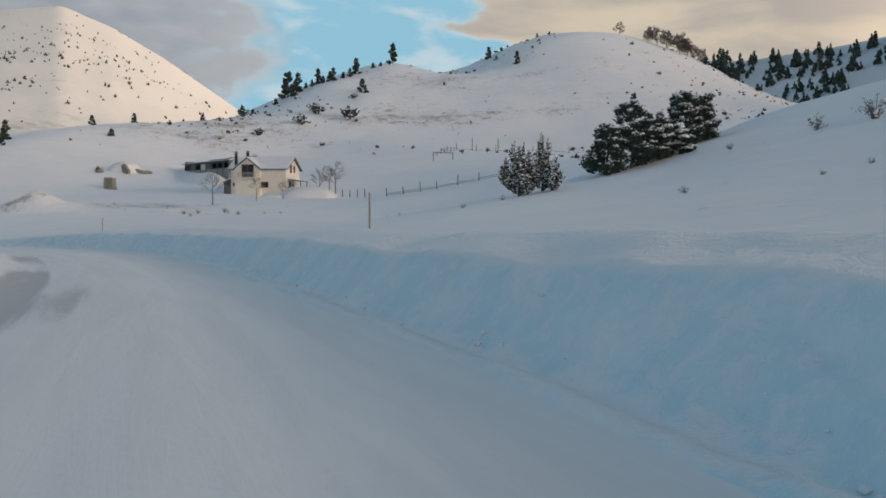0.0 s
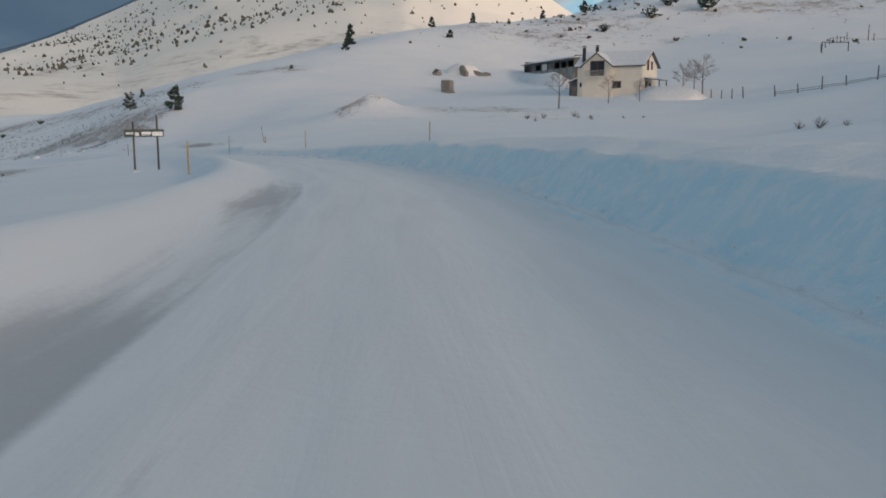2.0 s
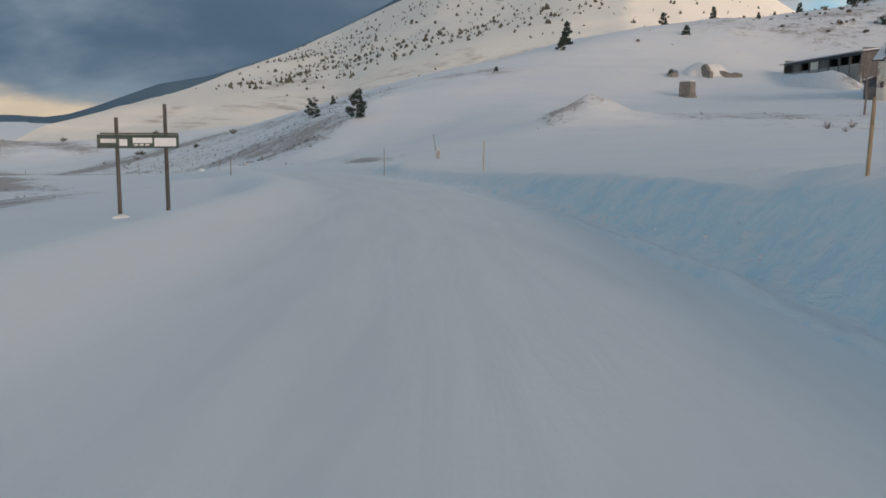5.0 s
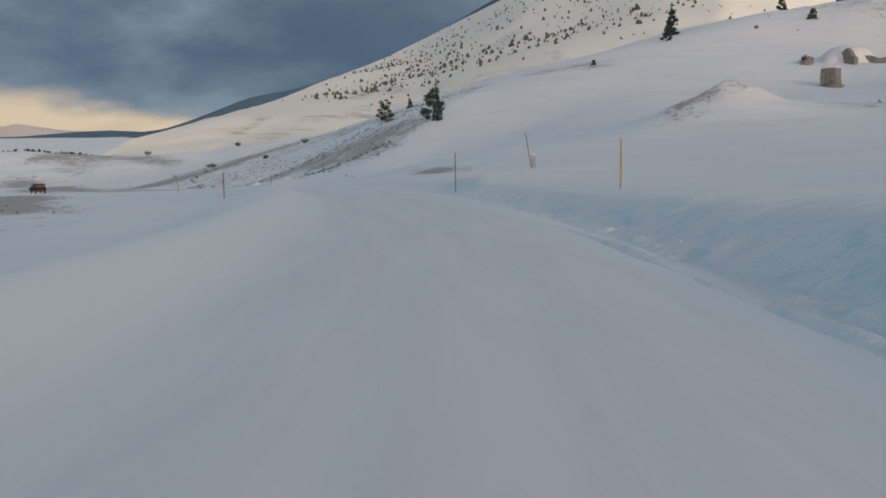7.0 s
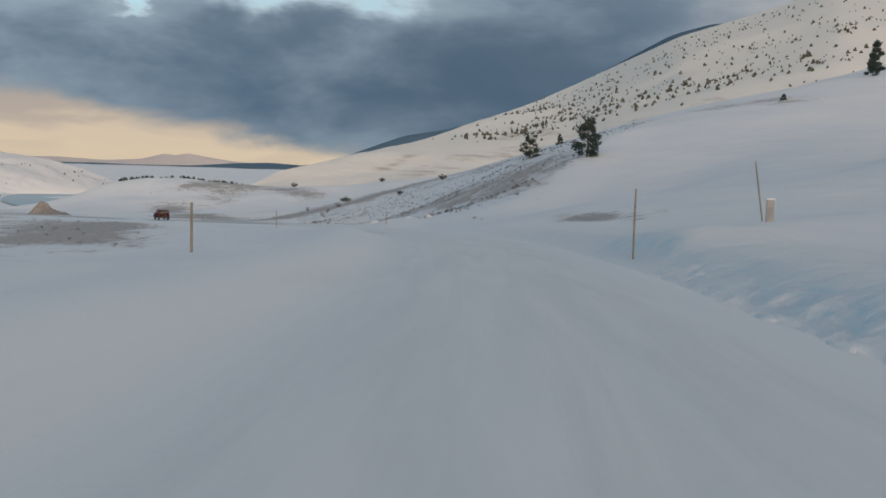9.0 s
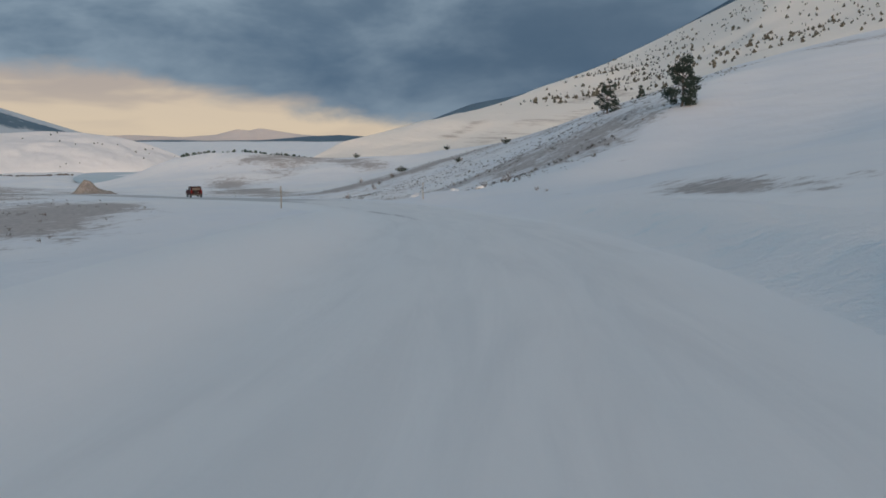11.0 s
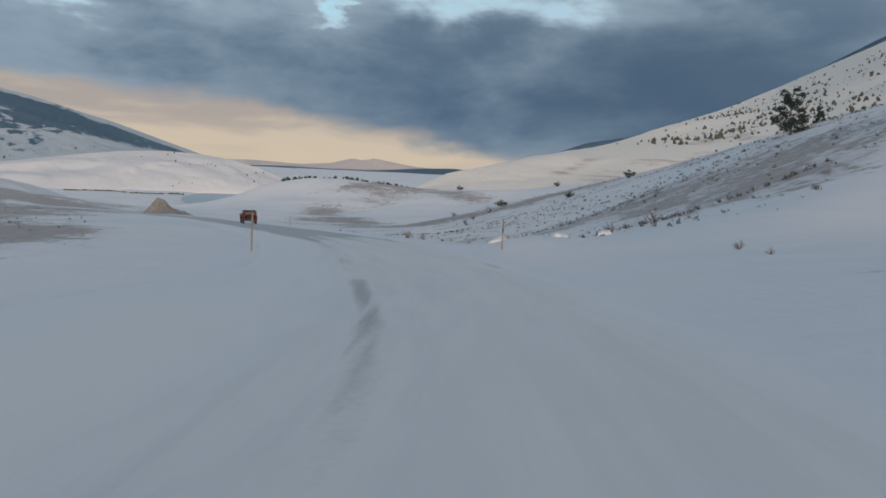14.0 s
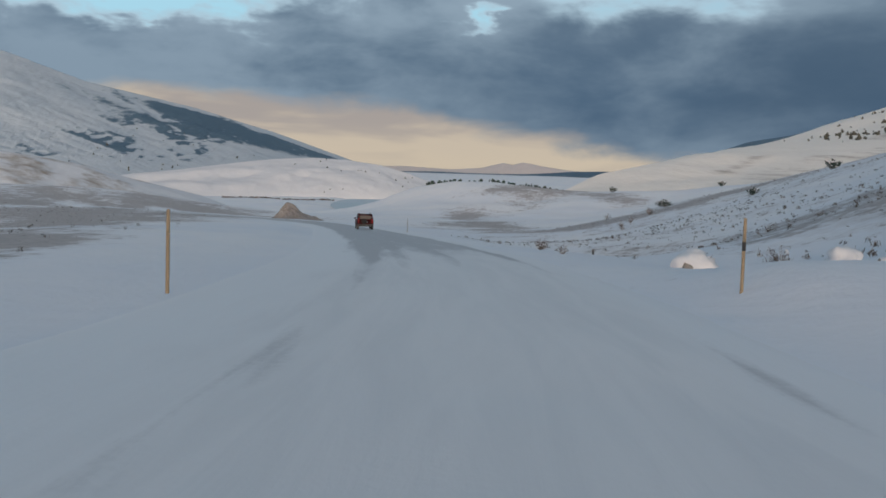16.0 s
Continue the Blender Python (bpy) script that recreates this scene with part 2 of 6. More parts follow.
def mountain_material(name, snow, rock, amount, scale=0.006, stretch=(1, 1, 1), depth=14.0):
    """Snow slopes with bared grass and scrub in patches and gullies."""
    m = bpy.data.materials.new(name)
    m.use_nodes = True
    n = Nodes(m.node_tree)
    geo = n.add("ShaderNodeNewGeometry").outputs["Position"]
    at = n.scaled(geo, *stretch)
    a, b = n.noise(at, scale, 6, 0.62, 0.6), n.noise(geo, scale * 9, 5, 0.65)
    mask = n.math("ADD", n.math("MULTIPLY", a, 0.7), n.math("MULTIPLY", b, 0.3))
    forest = n.add("ShaderNodeAttribute")
    forest.attribute_name = "bare"
    mask = n.math("ADD", mask, forest.outputs["Fac"])
    colour = n.mix(n.step(0.62 - amount, 0.80 - amount, mask), snow, rock)
    s = n.add("ShaderNodeBsdfPrincipled")
    n.put(colour, s.inputs["Base Color"])
    s.inputs["Roughness"].default_value, s.inputs["Specular IOR Level"].default_value = 0.85, 0.15
    relief = n.add("ShaderNodeBump")
    relief.inputs["Strength"].default_value, relief.inputs["Distance"].default_value = 0.7, depth
    n.put(mask, relief.inputs["Height"])
    n.put(relief.outputs[0], s.inputs["Normal"])
    out = n.add("ShaderNodeOutputMaterial")
    n.put(s.outputs[0], out.inputs[0])
    return m


def glass_material():
    m = material("window_glass", [(0.02, 0.023, 0.028), (0.03, 0.034, 0.04)], 0.12, 2.0, 0, spec=0.6)
    return m


SNOWFIELD = ground_material()
DRIVEN = road_material()


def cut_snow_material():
    """Ploughed snow: packed-snow and shade blue put into steep cut faces, fresh white brow."""
    m = bpy.data.materials.new("shade_blue_cut_snow")
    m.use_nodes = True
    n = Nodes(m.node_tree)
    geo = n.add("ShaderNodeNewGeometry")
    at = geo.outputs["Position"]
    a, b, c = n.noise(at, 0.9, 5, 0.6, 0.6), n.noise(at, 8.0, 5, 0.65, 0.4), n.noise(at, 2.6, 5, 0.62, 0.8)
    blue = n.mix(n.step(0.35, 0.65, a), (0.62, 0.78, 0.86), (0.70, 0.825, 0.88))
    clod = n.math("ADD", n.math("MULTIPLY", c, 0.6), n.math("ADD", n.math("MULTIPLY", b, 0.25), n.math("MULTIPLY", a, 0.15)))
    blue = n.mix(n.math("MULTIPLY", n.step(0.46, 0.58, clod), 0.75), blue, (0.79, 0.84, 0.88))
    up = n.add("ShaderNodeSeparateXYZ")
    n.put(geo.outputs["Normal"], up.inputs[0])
    # the face's slope sets how much shade blue goes into the colour
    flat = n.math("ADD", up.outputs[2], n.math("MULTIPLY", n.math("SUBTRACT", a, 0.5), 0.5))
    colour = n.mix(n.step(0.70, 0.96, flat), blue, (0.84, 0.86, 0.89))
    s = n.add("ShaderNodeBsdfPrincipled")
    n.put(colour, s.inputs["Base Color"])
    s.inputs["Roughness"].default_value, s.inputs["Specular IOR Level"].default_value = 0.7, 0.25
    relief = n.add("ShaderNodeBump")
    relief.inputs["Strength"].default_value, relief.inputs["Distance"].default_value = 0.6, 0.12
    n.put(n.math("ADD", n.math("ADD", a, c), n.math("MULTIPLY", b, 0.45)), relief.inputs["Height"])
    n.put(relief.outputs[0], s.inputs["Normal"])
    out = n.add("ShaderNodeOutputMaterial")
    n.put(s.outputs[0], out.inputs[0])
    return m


SHADE_BLUE_CUT_SNOW = cut_snow_material()
LUMP_SNOW = material("lump_snow", [(0.72, 0.80, 0.86), (0.78, 0.83, 0.87), (0.82, 0.85, 0.875)], 0.7, 1.6, 0.5, 0.12, 9.0)
EARTH = material("tipped_earth", [(0.235, 0.21, 0.195), (0.32, 0.295, 0.275), (0.52, 0.51, 0.51)], 0.9, 0.6, 0.9, 0.5, 3.5)
FRESH = material("fresh_snow", [(0.72, 0.75, 0.79), (0.79, 0.81, 0.835)], 0.75, 2.0, 0.4, 0.05, 12.0)
# warm low sunlight is mixed into this mountain's snow colour
SUN_TINTED_SLOPE = mountain_material("sun_tinted_snow", (0.86, 0.83, 0.78), (0.36, 0.315, 0.28), 0.04, 0.009, depth=6.0)
# dark blue of cloud shade is put into this mountain's snow colour
SHADE_TINTED_SLOPE = mountain_material("shade_tinted_snow", (0.43, 0.505, 0.58), (0.09, 0.15, 0.215), 0.02, 0.012, (1, 1, 1), 6.0)
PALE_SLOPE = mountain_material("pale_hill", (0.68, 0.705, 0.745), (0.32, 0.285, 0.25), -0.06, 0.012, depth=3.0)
# woods with the blue of distance haze put into both colours
HAZED_FOREST_SLOPE = mountain_material("hazed_wooded_ridge", (0.10, 0.165, 0.235), (0.06, 0.105, 0.155), 0.06, 0.02)
# pink light and pale distance haze are put into the range's colours
HAZED_FAR_SLOPE = mountain_material("far_range", (0.66, 0.60, 0.58), (0.30, 0.30, 0.33), 0.04, 0.008)
WATER = material("lake_ice", [(0.36, 0.47, 0.55), (0.45, 0.55, 0.62)], 0.35, 0.02, 0.05, 0.1, 0.3)
NEEDLES = material("pine_needles", [(0.022, 0.040, 0.034), (0.050, 0.076, 0.062)], 0.7, 3.0, 0.3, 0.03, 30, each=0.35)
FAR_SCRUB = material("far_scrub", [(0.062, 0.068, 0.055), (0.105, 0.10, 0.082)], 0.85, 3.0, 0.2, 0.03, 30, each=0.35)
SCRUB = material("bare_scrub", [(0.085, 0.072, 0.066), (0.15, 0.13, 0.118)], 0.8, 3.0, 0.2, 0.03, 30, each=0.3)
DRY_GRASS = material("dry_grass", [(0.075, 0.065, 0.056), (0.14, 0.12, 0.10)], 0.85, 3.0, 0.2, 0.03, 30, each=0.4)
BARK = material("bark", [(0.09, 0.07, 0.06), (0.15, 0.125, 0.11)], 0.85, 8.0, 0.6, 0.02, 50, stretch=(1, 1, 0.2))
BIRCH = material("frosted_bark", [(0.26, 0.215, 0.205), (0.18, 0.15, 0.145)], 0.85, 8.0, 0.4, 0.01, 50)
PLASTER = material("cream_plaster", [(0.78, 0.75, 0.67), (0.72, 0.69, 0.61), (0.80, 0.78, 0.71)], 0.85, 0.8, 0.15, 0.01, 20)
PLANK = material("weathered_plank", [(0.14, 0.138, 0.135), (0.21, 0.205, 0.20), (0.10, 0.10, 0.10)], 0.8, 2.0, 0.4, 0.01, 30, stretch=(1, 1, 0.15))
SHUTTER = material("brown_timber", [(0.10, 0.055, 0.045), (0.15, 0.08, 0.06)], 0.6, 4.0, 0.2, 0.005, 40)
SLATE = material("dark_roof_metal", [(0.05, 0.065, 0.085), (0.075, 0.09, 0.11)], 0.45, 1.5, 0.2, 0.01, 25, spec=0.4)
STONE = material("field_stone", [(0.21, 0.20, 0.185), (0.30, 0.285, 0.26), (0.15, 0.143, 0.135)], 0.85, 2.5, 0.6, 0.04, 18)
PALE_STONE = material("pale_stone", [(0.30, 0.30, 0.295), (0.40, 0.40, 0.385)], 0.8, 4.0, 0.3, 0.01, 30)
IRON = material("stove_pipe", [(0.04, 0.042, 0.045), (0.07, 0.07, 0.072)], 0.5, 5.0, 0.2, 0.005, 40, metal=0.7)
GLASS = glass_material()
TAN = material("bleached_pole", [(0.36, 0.28, 0.18), (0.29, 0.225, 0.15), (0.42, 0.345, 0.245)], 0.7, 6.0, 0.3, 0.004, 60, stretch=(1, 1, 0.2))
YELLOW = material("yellow_pole_paint", [(0.47, 0.32, 0.12), (0.39, 0.265, 0.10), (0.52, 0.385, 0.18)], 0.6, 6.0, 0.2, 0.004, 60)
POLE_GREY = material("weathered_pole", [(0.22, 0.19, 0.155), (0.31, 0.275, 0.22)], 0.75, 6.0, 0.4, 0.004, 60, stretch=(1, 1, 0.2))
POLE_BLACK = material("black_band", [(0.035, 0.035, 0.037), (0.06, 0.058, 0.055)], 0.7, 6.0, 0.2, 0.003, 60)
SIGN_POST = material("tarred_post", [(0.075, 0.07, 0.066), (0.13, 0.12, 0.11)], 0.75, 4.0, 0.4, 0.006, 40, stretch=(1, 1, 0.2))
SIGN_FACE = material("faded_sign_green", [(0.045, 0.075, 0.065), (0.075, 0.10, 0.09)], 0.6, 3.0, 0.2, 0.004, 40)
SIGN_BAR = material("sign_white", [(0.62, 0.64, 0.65), (0.72, 0.73, 0.73)], 0.6, 4.0, 0.1, 0.003, 40)
CAR_RED = material("dark_red_paint", [(0.042, 0.004, 0.006), (0.030, 0.004, 0.005)], 0.5, 2.0, 0.05, 0.002, 30, spec=0.1)
CAR_DIRT = material("salted_bumper", [(0.05, 0.05, 0.052), (0.09, 0.085, 0.08)], 0.7, 5.0, 0.2, 0.004, 40)
RUBBER = material("tyre_rubber", [(0.02, 0.02, 0.021), (0.035, 0.035, 0.035)], 0.85, 8.0, 0.3, 0.004, 60)
STEEL = material("wheel_alloy", [(0.35, 0.36, 0.37), (0.45, 0.46, 0.47)], 0.4, 5.0, 0.1, 0.002, 40, metal=0.8)
TAIL = material("tail_lamp_red", [(0.22, 0.012, 0.01), (0.17, 0.01, 0.009)], 0.25, 5.0, 0, spec=0.5)

# ---- the lie of the land ----
ROAD = [(6.5, -30, -0.6), (2.8, -12, -1.0), (0, 0, -1.35), (-3.2, 11.1, -1.62), (-8.5, 26.6, -1.95), (-16.5, 44.5, -2.4), (-29.1, 64, -3.05), (-48.8, 86.5, -4.08),
        (-65.9, 101.7, -4.92), (-90.2, 117, -6.3), (-112, 125.2, -7.25), (-133, 130.8, -8.3), (-160, 136.8, -9.65), (-190, 143.2, -11.15), (-205, 146, -11.9), (-240, 149, -13.2), (-290, 138, -14.6), (-350, 110, -15.5)]
NEAR_SLOPE = [(6, 20, -0.75), (12, 0, 0.2), (14, 43, 0.7), (8, 52, 0.7), (14.6, 60, 2.3), (22.7, 66, 4.8), (35, 78, 9.2), (46, 79, 12.2), (30, 63, 6), (10, -60, 2), (60, -40, 12), (75, 60, 18), (70, 110, 16)]
FIELD = [(-5, 75, -2.0), (0, 106, -1.8), (-30, 110, -1.9), (-20, 85, -2.3), (20, 95, 1.5), (-2, 141, 1.4), (16, 140, 4.7), (-10, 161, 1.9), (8, 200, 10.6), (25, 229, 15.3), (46, 236, 14.7),
         (-27, 163, 2.1), (-45, 150, 1.2), (-58, 178, 3.4), (-60, 194, 7.4), (-51, 220, 9.3), (-35, 188, 5.6), (-72, 130, -2.0), (-60, 118, -2.6)]
CREST = [(-95, 213, 14.2), (-76, 255, 23.5), (-42, 317, 35.5), (-29, 333, 45.5), (-15, 345, 51.5), (-2, 362, 60), (22, 369, 54.5), (46, 377, 67), (73, 388, 76.5), (99, 388, 76.5), (121, 371, 66), (155, 347, 43), (230, 330, 40)]
SPUR = [(-100, 187, 8.6), (-117, 163, 0.6), (-99, 152, 0.7), (-140, 182, 0.3), (-162, 190, -2.2), (-198, 203, -5.6), (-230, 211, -10), (-266, 213, -15), (-100, 140, -4.0), (-115, 137, -8.0), (-140, 147, -10.4), (-180, 166, -12.2), (-230, 182, -14.6)]
LOWLAND = [(-40, 66, -3.8), (-29.5, 53, -3.15), (-58, 86, -4.1), (-60, 60, -5.6), (-106, 118, -7.1), (-40, 30, -4.2), (-80, 60, -7.6), (-120, 80, -9.2), (-200, 100, -12.4), (-60, -20, -3.6), (-150, 20, -10.5), (-270, 60, -13), (-290, 122, -13.6),
           (-473, 288, -6.7), (-487, 253, -9), (-459, 318, -10), (-327, 223, -17), (-300, 190, -16), (-400, 250, -14), (-399, 307, -8.5), (-690, 303, -24.5), (-385, 178, -18.6), (-460, 190, -22.5), (-480, 222, -20.5), (-545, 258, -22.5), (-430, 120, -12.5), (-350, 60, -12), (-420, 0, -10), (-600, 170, -26), (-900, 250, -27), (-600, -100, -12)]
BEYOND = [(60, 480, 48), (-100, 330, 16), (-200, 300, 2), (220, 480, 36), (-300, 330, -3), (400, 300, 40), (300, 0, 40), (0, -300, 10), (-300, -300, -10), (0, 700, 40), (-600, 600, -5), (350, 700, 50)]
CONTROL = np.array(ROAD + NEAR_SLOPE + FIELD + CREST + SPUR + LOWLAND + BEYOND, float)


def spline_kernel(d2):
    return 0.5 * d2 * np.log(np.maximum(d2, 1e-9))


def thin_plate(points, smooth=8.0):
    """Weights of the smooth sheet that hangs on the points."""
    xy, z, n = points[:, :2] / 100, points[:, 2], len(points)
    d2 = ((xy[:, None] - xy[None]) ** 2).sum(-1)
    side = np.c_[np.ones(n), xy]
    a = np.block([[spline_kernel(d2) + np.eye(n) * smooth * 1e-4, side], [side.T, np.zeros((3, 3))]])
    return np.linalg.solve(a, np.r_[z, 0, 0, 0])


WEIGHTS = thin_plate(CONTROL)


def road_line():
    """The road's middle, a point every half metre, by a smooth curve through its bends."""
    p = np.array(ROAD, float)
    s = np.r_[0, np.cumsum(np.hypot(*np.diff(p[:, :2], axis=0).T))]
    t = np.arange(0, s[-1], 0.5)
    m = np.gradient(p, s, axis=0)
    k = np.clip(np.searchsorted(s, t, side="right") - 1, 0, len(s) - 2)
    h = (s[k + 1] - s[k])[:, None]
    u = ((t - s[k])[:, None]) / h
    return (2 * u**3 - 3 * u**2 + 1) * p[k] + (u**3 - 2 * u**2 + u) * h * m[k] + (3 * u**2 - 2 * u**3) * p[k + 1] + (u**3 - u**2) * h * m[k + 1]


LINE = road_line()
AHEAD = np.gradient(LINE[:, :2], axis=0)
AHEAD /= np.linalg.norm(AHEAD, axis=1)[:, None]
RIGHT = np.c_[AHEAD[:, 1], -AHEAD[:, 0]]


def smooth_step(a, b, x):
    t = np.clip((x - a) / (b - a), 0, 1)
    return t * t * (3 - 2 * t)


def waves(x, y, size, seed, octaves=4):
    """Smooth value noise from -1 to 1 at that size in metres."""
    out, amp, total = np.zeros(np.shape(x)), 1.0, 0.0
    for o in range(octaves):
        rng = np.random.RandomState(seed + o)
        grid = rng.rand(64, 64) * 2 - 1
        u, v = np.asarray(x) / size * 2**o + 17.3 * o, np.asarray(y) / size * 2**o + 9.1 * o
        i, j = np.floor(u).astype(int), np.floor(v).astype(int)
        fu, fv = u - i, v - j
        fu, fv = fu * fu * (3 - 2 * fu), fv * fv * (3 - 2 * fv)
        g = lambda a, b: grid[a % 64, b % 64]
        out = out + amp * ((g(i, j) * (1 - fu) + g(i + 1, j) * fu) * (1 - fv) + (g(i, j + 1) * (1 - fu) + g(i + 1, j + 1) * fu) * fv)
        total, amp = total + amp, amp * 0.5
    return out / total


def along_road(x, y):
    """For each place: the nearest point of the road's middle and the distance to its right."""
    x, y = np.ravel(x), np.ravel(y)
    near = np.zeros(len(x), int)
    coarse = LINE[::8]
    for a in range(0, len(x), 20000):
        xa, ya = x[a : a + 20000, None], y[a : a + 20000, None]
        c = ((xa - coarse[None, :, 0]) ** 2 + (ya - coarse[None, :, 1]) ** 2).argmin(1) * 8
        best, at = np.full(len(c), 1e18), c.copy()
        for k in range(-8, 9):
            i = np.clip(c + k, 0, len(LINE) - 1)
            d = (LINE[i, 0] - xa[:, 0]) ** 2 + (LINE[i, 1] - ya[:, 0]) ** 2
            at, best = np.where(d < best, i, at), np.minimum(d, best)
        near[a : a + 20000] = at
    off = (x - LINE[near, 0]) * RIGHT[near, 0] + (y - LINE[near, 1]) * RIGHT[near, 1]
    far = np.hypot(x - LINE[near, 0], y - LINE[near, 1])
    return near, off, far


def spur_side(x, y):
    """Metres to the sunward side of the edge that runs down the spur to the road."""
    return (x + 102.5) * 0.938 + (y - 154.5) * 0.346


def open_land(x, y):
    """The height of the land without the road."""
    out = np.zeros(len(x))
    for a in range(0, len(x), 20000):
        xa, ya = x[a : a + 20000] / 100, y[a : a + 20000] / 100
        d2 = (xa[:, None] - CONTROL[None, :, 0] / 100) ** 2 + (ya[:, None] - CONTROL[None, :, 1] / 100) ** 2
        out[a : a + 20000] = spline_kernel(d2) @ WEIGHTS[:-3] + WEIGHTS[-3] + WEIGHTS[-2] * xa + WEIGHTS[-1] * ya
    r = np.hypot(x, y)
    plain = -26 + 46 * smooth_step(900, 4600, r)
    out = out + (plain - out) * smooth_step(650, 1000, r)
    # heap of stones under the snow and the lake's hollow
    out = out + (2.7 + 0.8 * waves(x, y, 3.0, 23, 3)) * np.exp(-(np.hypot((x + 54.0) / np.where(x > -54.0, 4.6, 4.4), (y - 131.5) / 5.0) ** 1.4))
    side = spur_side(x, y)
    out = out - 1.1 * smooth_step(0.0, 9.0, side) * smooth_step(30, 14, side) * smooth_step(122, 131, y) * smooth_step(176, 156, y)
    out = out - 1.6 * smooth_step(1.3, 0.85, np.hypot(((x + 738) * -0.957 + (y - 322) * 0.285) / 215, ((x + 738) * 0.285 + (y - 322) * 0.957) / 50))
    return out


def bank_height(near):
    """How high the ploughed wall of snow stands to the right of the road."""
    s = near * 0.5
    return 0.03 + 0.70 * smooth_step(208, 196, s) + 0.60 * smooth_step(128, 92, s) + 0.06 * smooth_step(72, 42, s)


def height(x, y):
    """The height of the snow at each place."""
    x, y = np.ravel(np.asarray(x, float)), np.ravel(np.asarray(y, float))
    near, off, far = along_road(x, y)
    land = open_land(x, y)
    rough = smooth_step(4, 30, far)
    land = land + rough * (0.22 * waves(x, y, 9, 3) + smooth_step(25, 120, far) * ((0.5 + 0.5 * smooth_step(195, 240, y)) * waves(x, y, 22, 18) + (0.9 + 1.8 * smooth_step(205, 260, y)) * waves(x, y, 55, 8)))
    road = LINE[near, 2]
    bank = bank_height(near)
    gentle = 0.8 * smooth_step(85, 125, near * 0.5) + 0.2 * smooth_step(148, 175, near * 0.5)
    rise = 0.72 * smooth_step(3.2, 4.35 + gentle, off) + 0.28 * smooth_step(3.9, 6.2 + gentle, off)
    right = road - 0.06 + bank * rise * (1 + 0.10 * waves(x, y, 3.5, 21))
    low = smooth_step(168, 196, near * 0.5)
    late = smooth_step(112, 135, near * 0.5)
    shoulder = smooth_step(2.4, 4.5, -off)
    left = road - 0.06 + (1 - low) * (0.42 + 0.10 * waves(x, y, 7, 31)) * shoulder - low * 0.35 * smooth_step(3.2, 9, -off)
    side = np.where(off > 0, right, left)
    edge = np.where(off > 0, smooth_step(4.5, 13, off), smooth_step(4.1 + 0.9 * late * (1 - low), 6.3 + 1.4 * late, -off))
    edge = np.where(far > np.abs(off) + 1, 1, edge)
    # drifts caught round the marker poles
    drift = lambda cx, cy, h, r: h * np.exp(-(((x - cx) ** 2 + (y - cy) ** 2) / r**2)) * smooth_step(3.9, 5.0, off)
    return side + (land - side) * edge + drift(-19.6, 59.4, 0.08, 2.2) + drift(-53.6, 97.8, 0.22, 2.6) + drift(-53.2, 102.6, 0.35, 4.0) + drift(-101.1, 126.05, 0.30, 2.8)

# ---- mesh helpers ----


def mesh_from(name, verts, faces, mat, smooth=True):
    """A mesh out of arrays of corners and faces of one size."""
    verts, faces = np.asarray(verts, np.float32), np.asarray(faces, np.int32)
    me = bpy.data.meshes.new(name)
    n, k = faces.shape
    me.vertices.add(len(verts))
    me.vertices.foreach_set("co", verts.ravel())
    me.loops.add(n * k)
    me.loops.foreach_set("vertex_index", faces.ravel())
    me.polygons.add(n)
    me.polygons.foreach_set("loop_start", np.arange(0, n * k, k, dtype=np.int32))
    me.polygons.foreach_set("use_smooth", np.full(n, smooth))
    me.update(calc_edges=True)
    me.validate()
    if mat:
        me.materials.append(mat)
    return me


def sheet_faces(nu, nv):
    i = np.arange((nu - 1) * (nv - 1))
    a = (i // (nv - 1)) * nv + i % (nv - 1)
    return np.c_[a, a + nv, a + nv + 1, a + 1]


def set_float(me, name, values):
    me.attributes.new(name, "FLOAT", "POINT").data.foreach_set("value", np.asarray(values, np.float32))


def part(name, bm, mat, parent=None, label="", smooth=False):
    """Links a bmesh as one mesh object under a thing or a part."""
    me = bpy.data.meshes.new(name)
    bm.normal_update()
    bm.to_mesh(me)
    bm.free()
    for p in me.polygons:
        p.use_smooth = smooth
    me.materials.append(mat)
    ob = new(name, me)
    ob.parent = parent
    return tagged(ob, label)


def child(name, me, parent, label=""):
    ob = new(name, me)
    ob.parent = parent
    return tagged(ob, label)


def thing(name, label, category, at=None, group="", kind=""):
    ob = new(name)
    ob.empty_display_size = 0.2
    if at is not None:
        ob.matrix_basis = at
    return tagged(ob, label, category, group, kind)


def block(size, at=(0, 0, 0), bevel=0.0, turn=None, bm=None):
    """A box with its middle at that place, with bevelled edges."""
    own = bmesh.new()
    m = Matrix.Translation(at) @ (turn or Matrix()) @ Matrix.Diagonal((*size, 1))
    bmesh.ops.create_cube(own, size=1, matrix=m)
    if bevel:
        bmesh.ops.bevel(own, geom=own.edges[:], offset=bevel, segments=2, affect="EDGES", profile=0.6)
    return merge(bm, own)


def merge(bm, own):
    if bm is None:
        return own
    me = bpy.data.meshes.new("scratch")
    own.to_mesh(me)
    own.free()
    bm.from_mesh(me)
    bpy.data.meshes.remove(me)
    return bm


def rod(a, b, r0, r1=None, sides=8, bm=None):
    """A tapered round bar from a to b."""
    own = bmesh.new()
    a, b = Vector(a), Vector(b)
    d = b - a
    m = Matrix.Translation((a + b) / 2) @ d.to_track_quat("Z", "Y").to_matrix().to_4x4()
    bmesh.ops.create_cone(own, cap_ends=True, segments=sides, radius1=r0, radius2=r0 if r1 is None else r1, depth=d.length, matrix=m)
    return merge(bm, own)


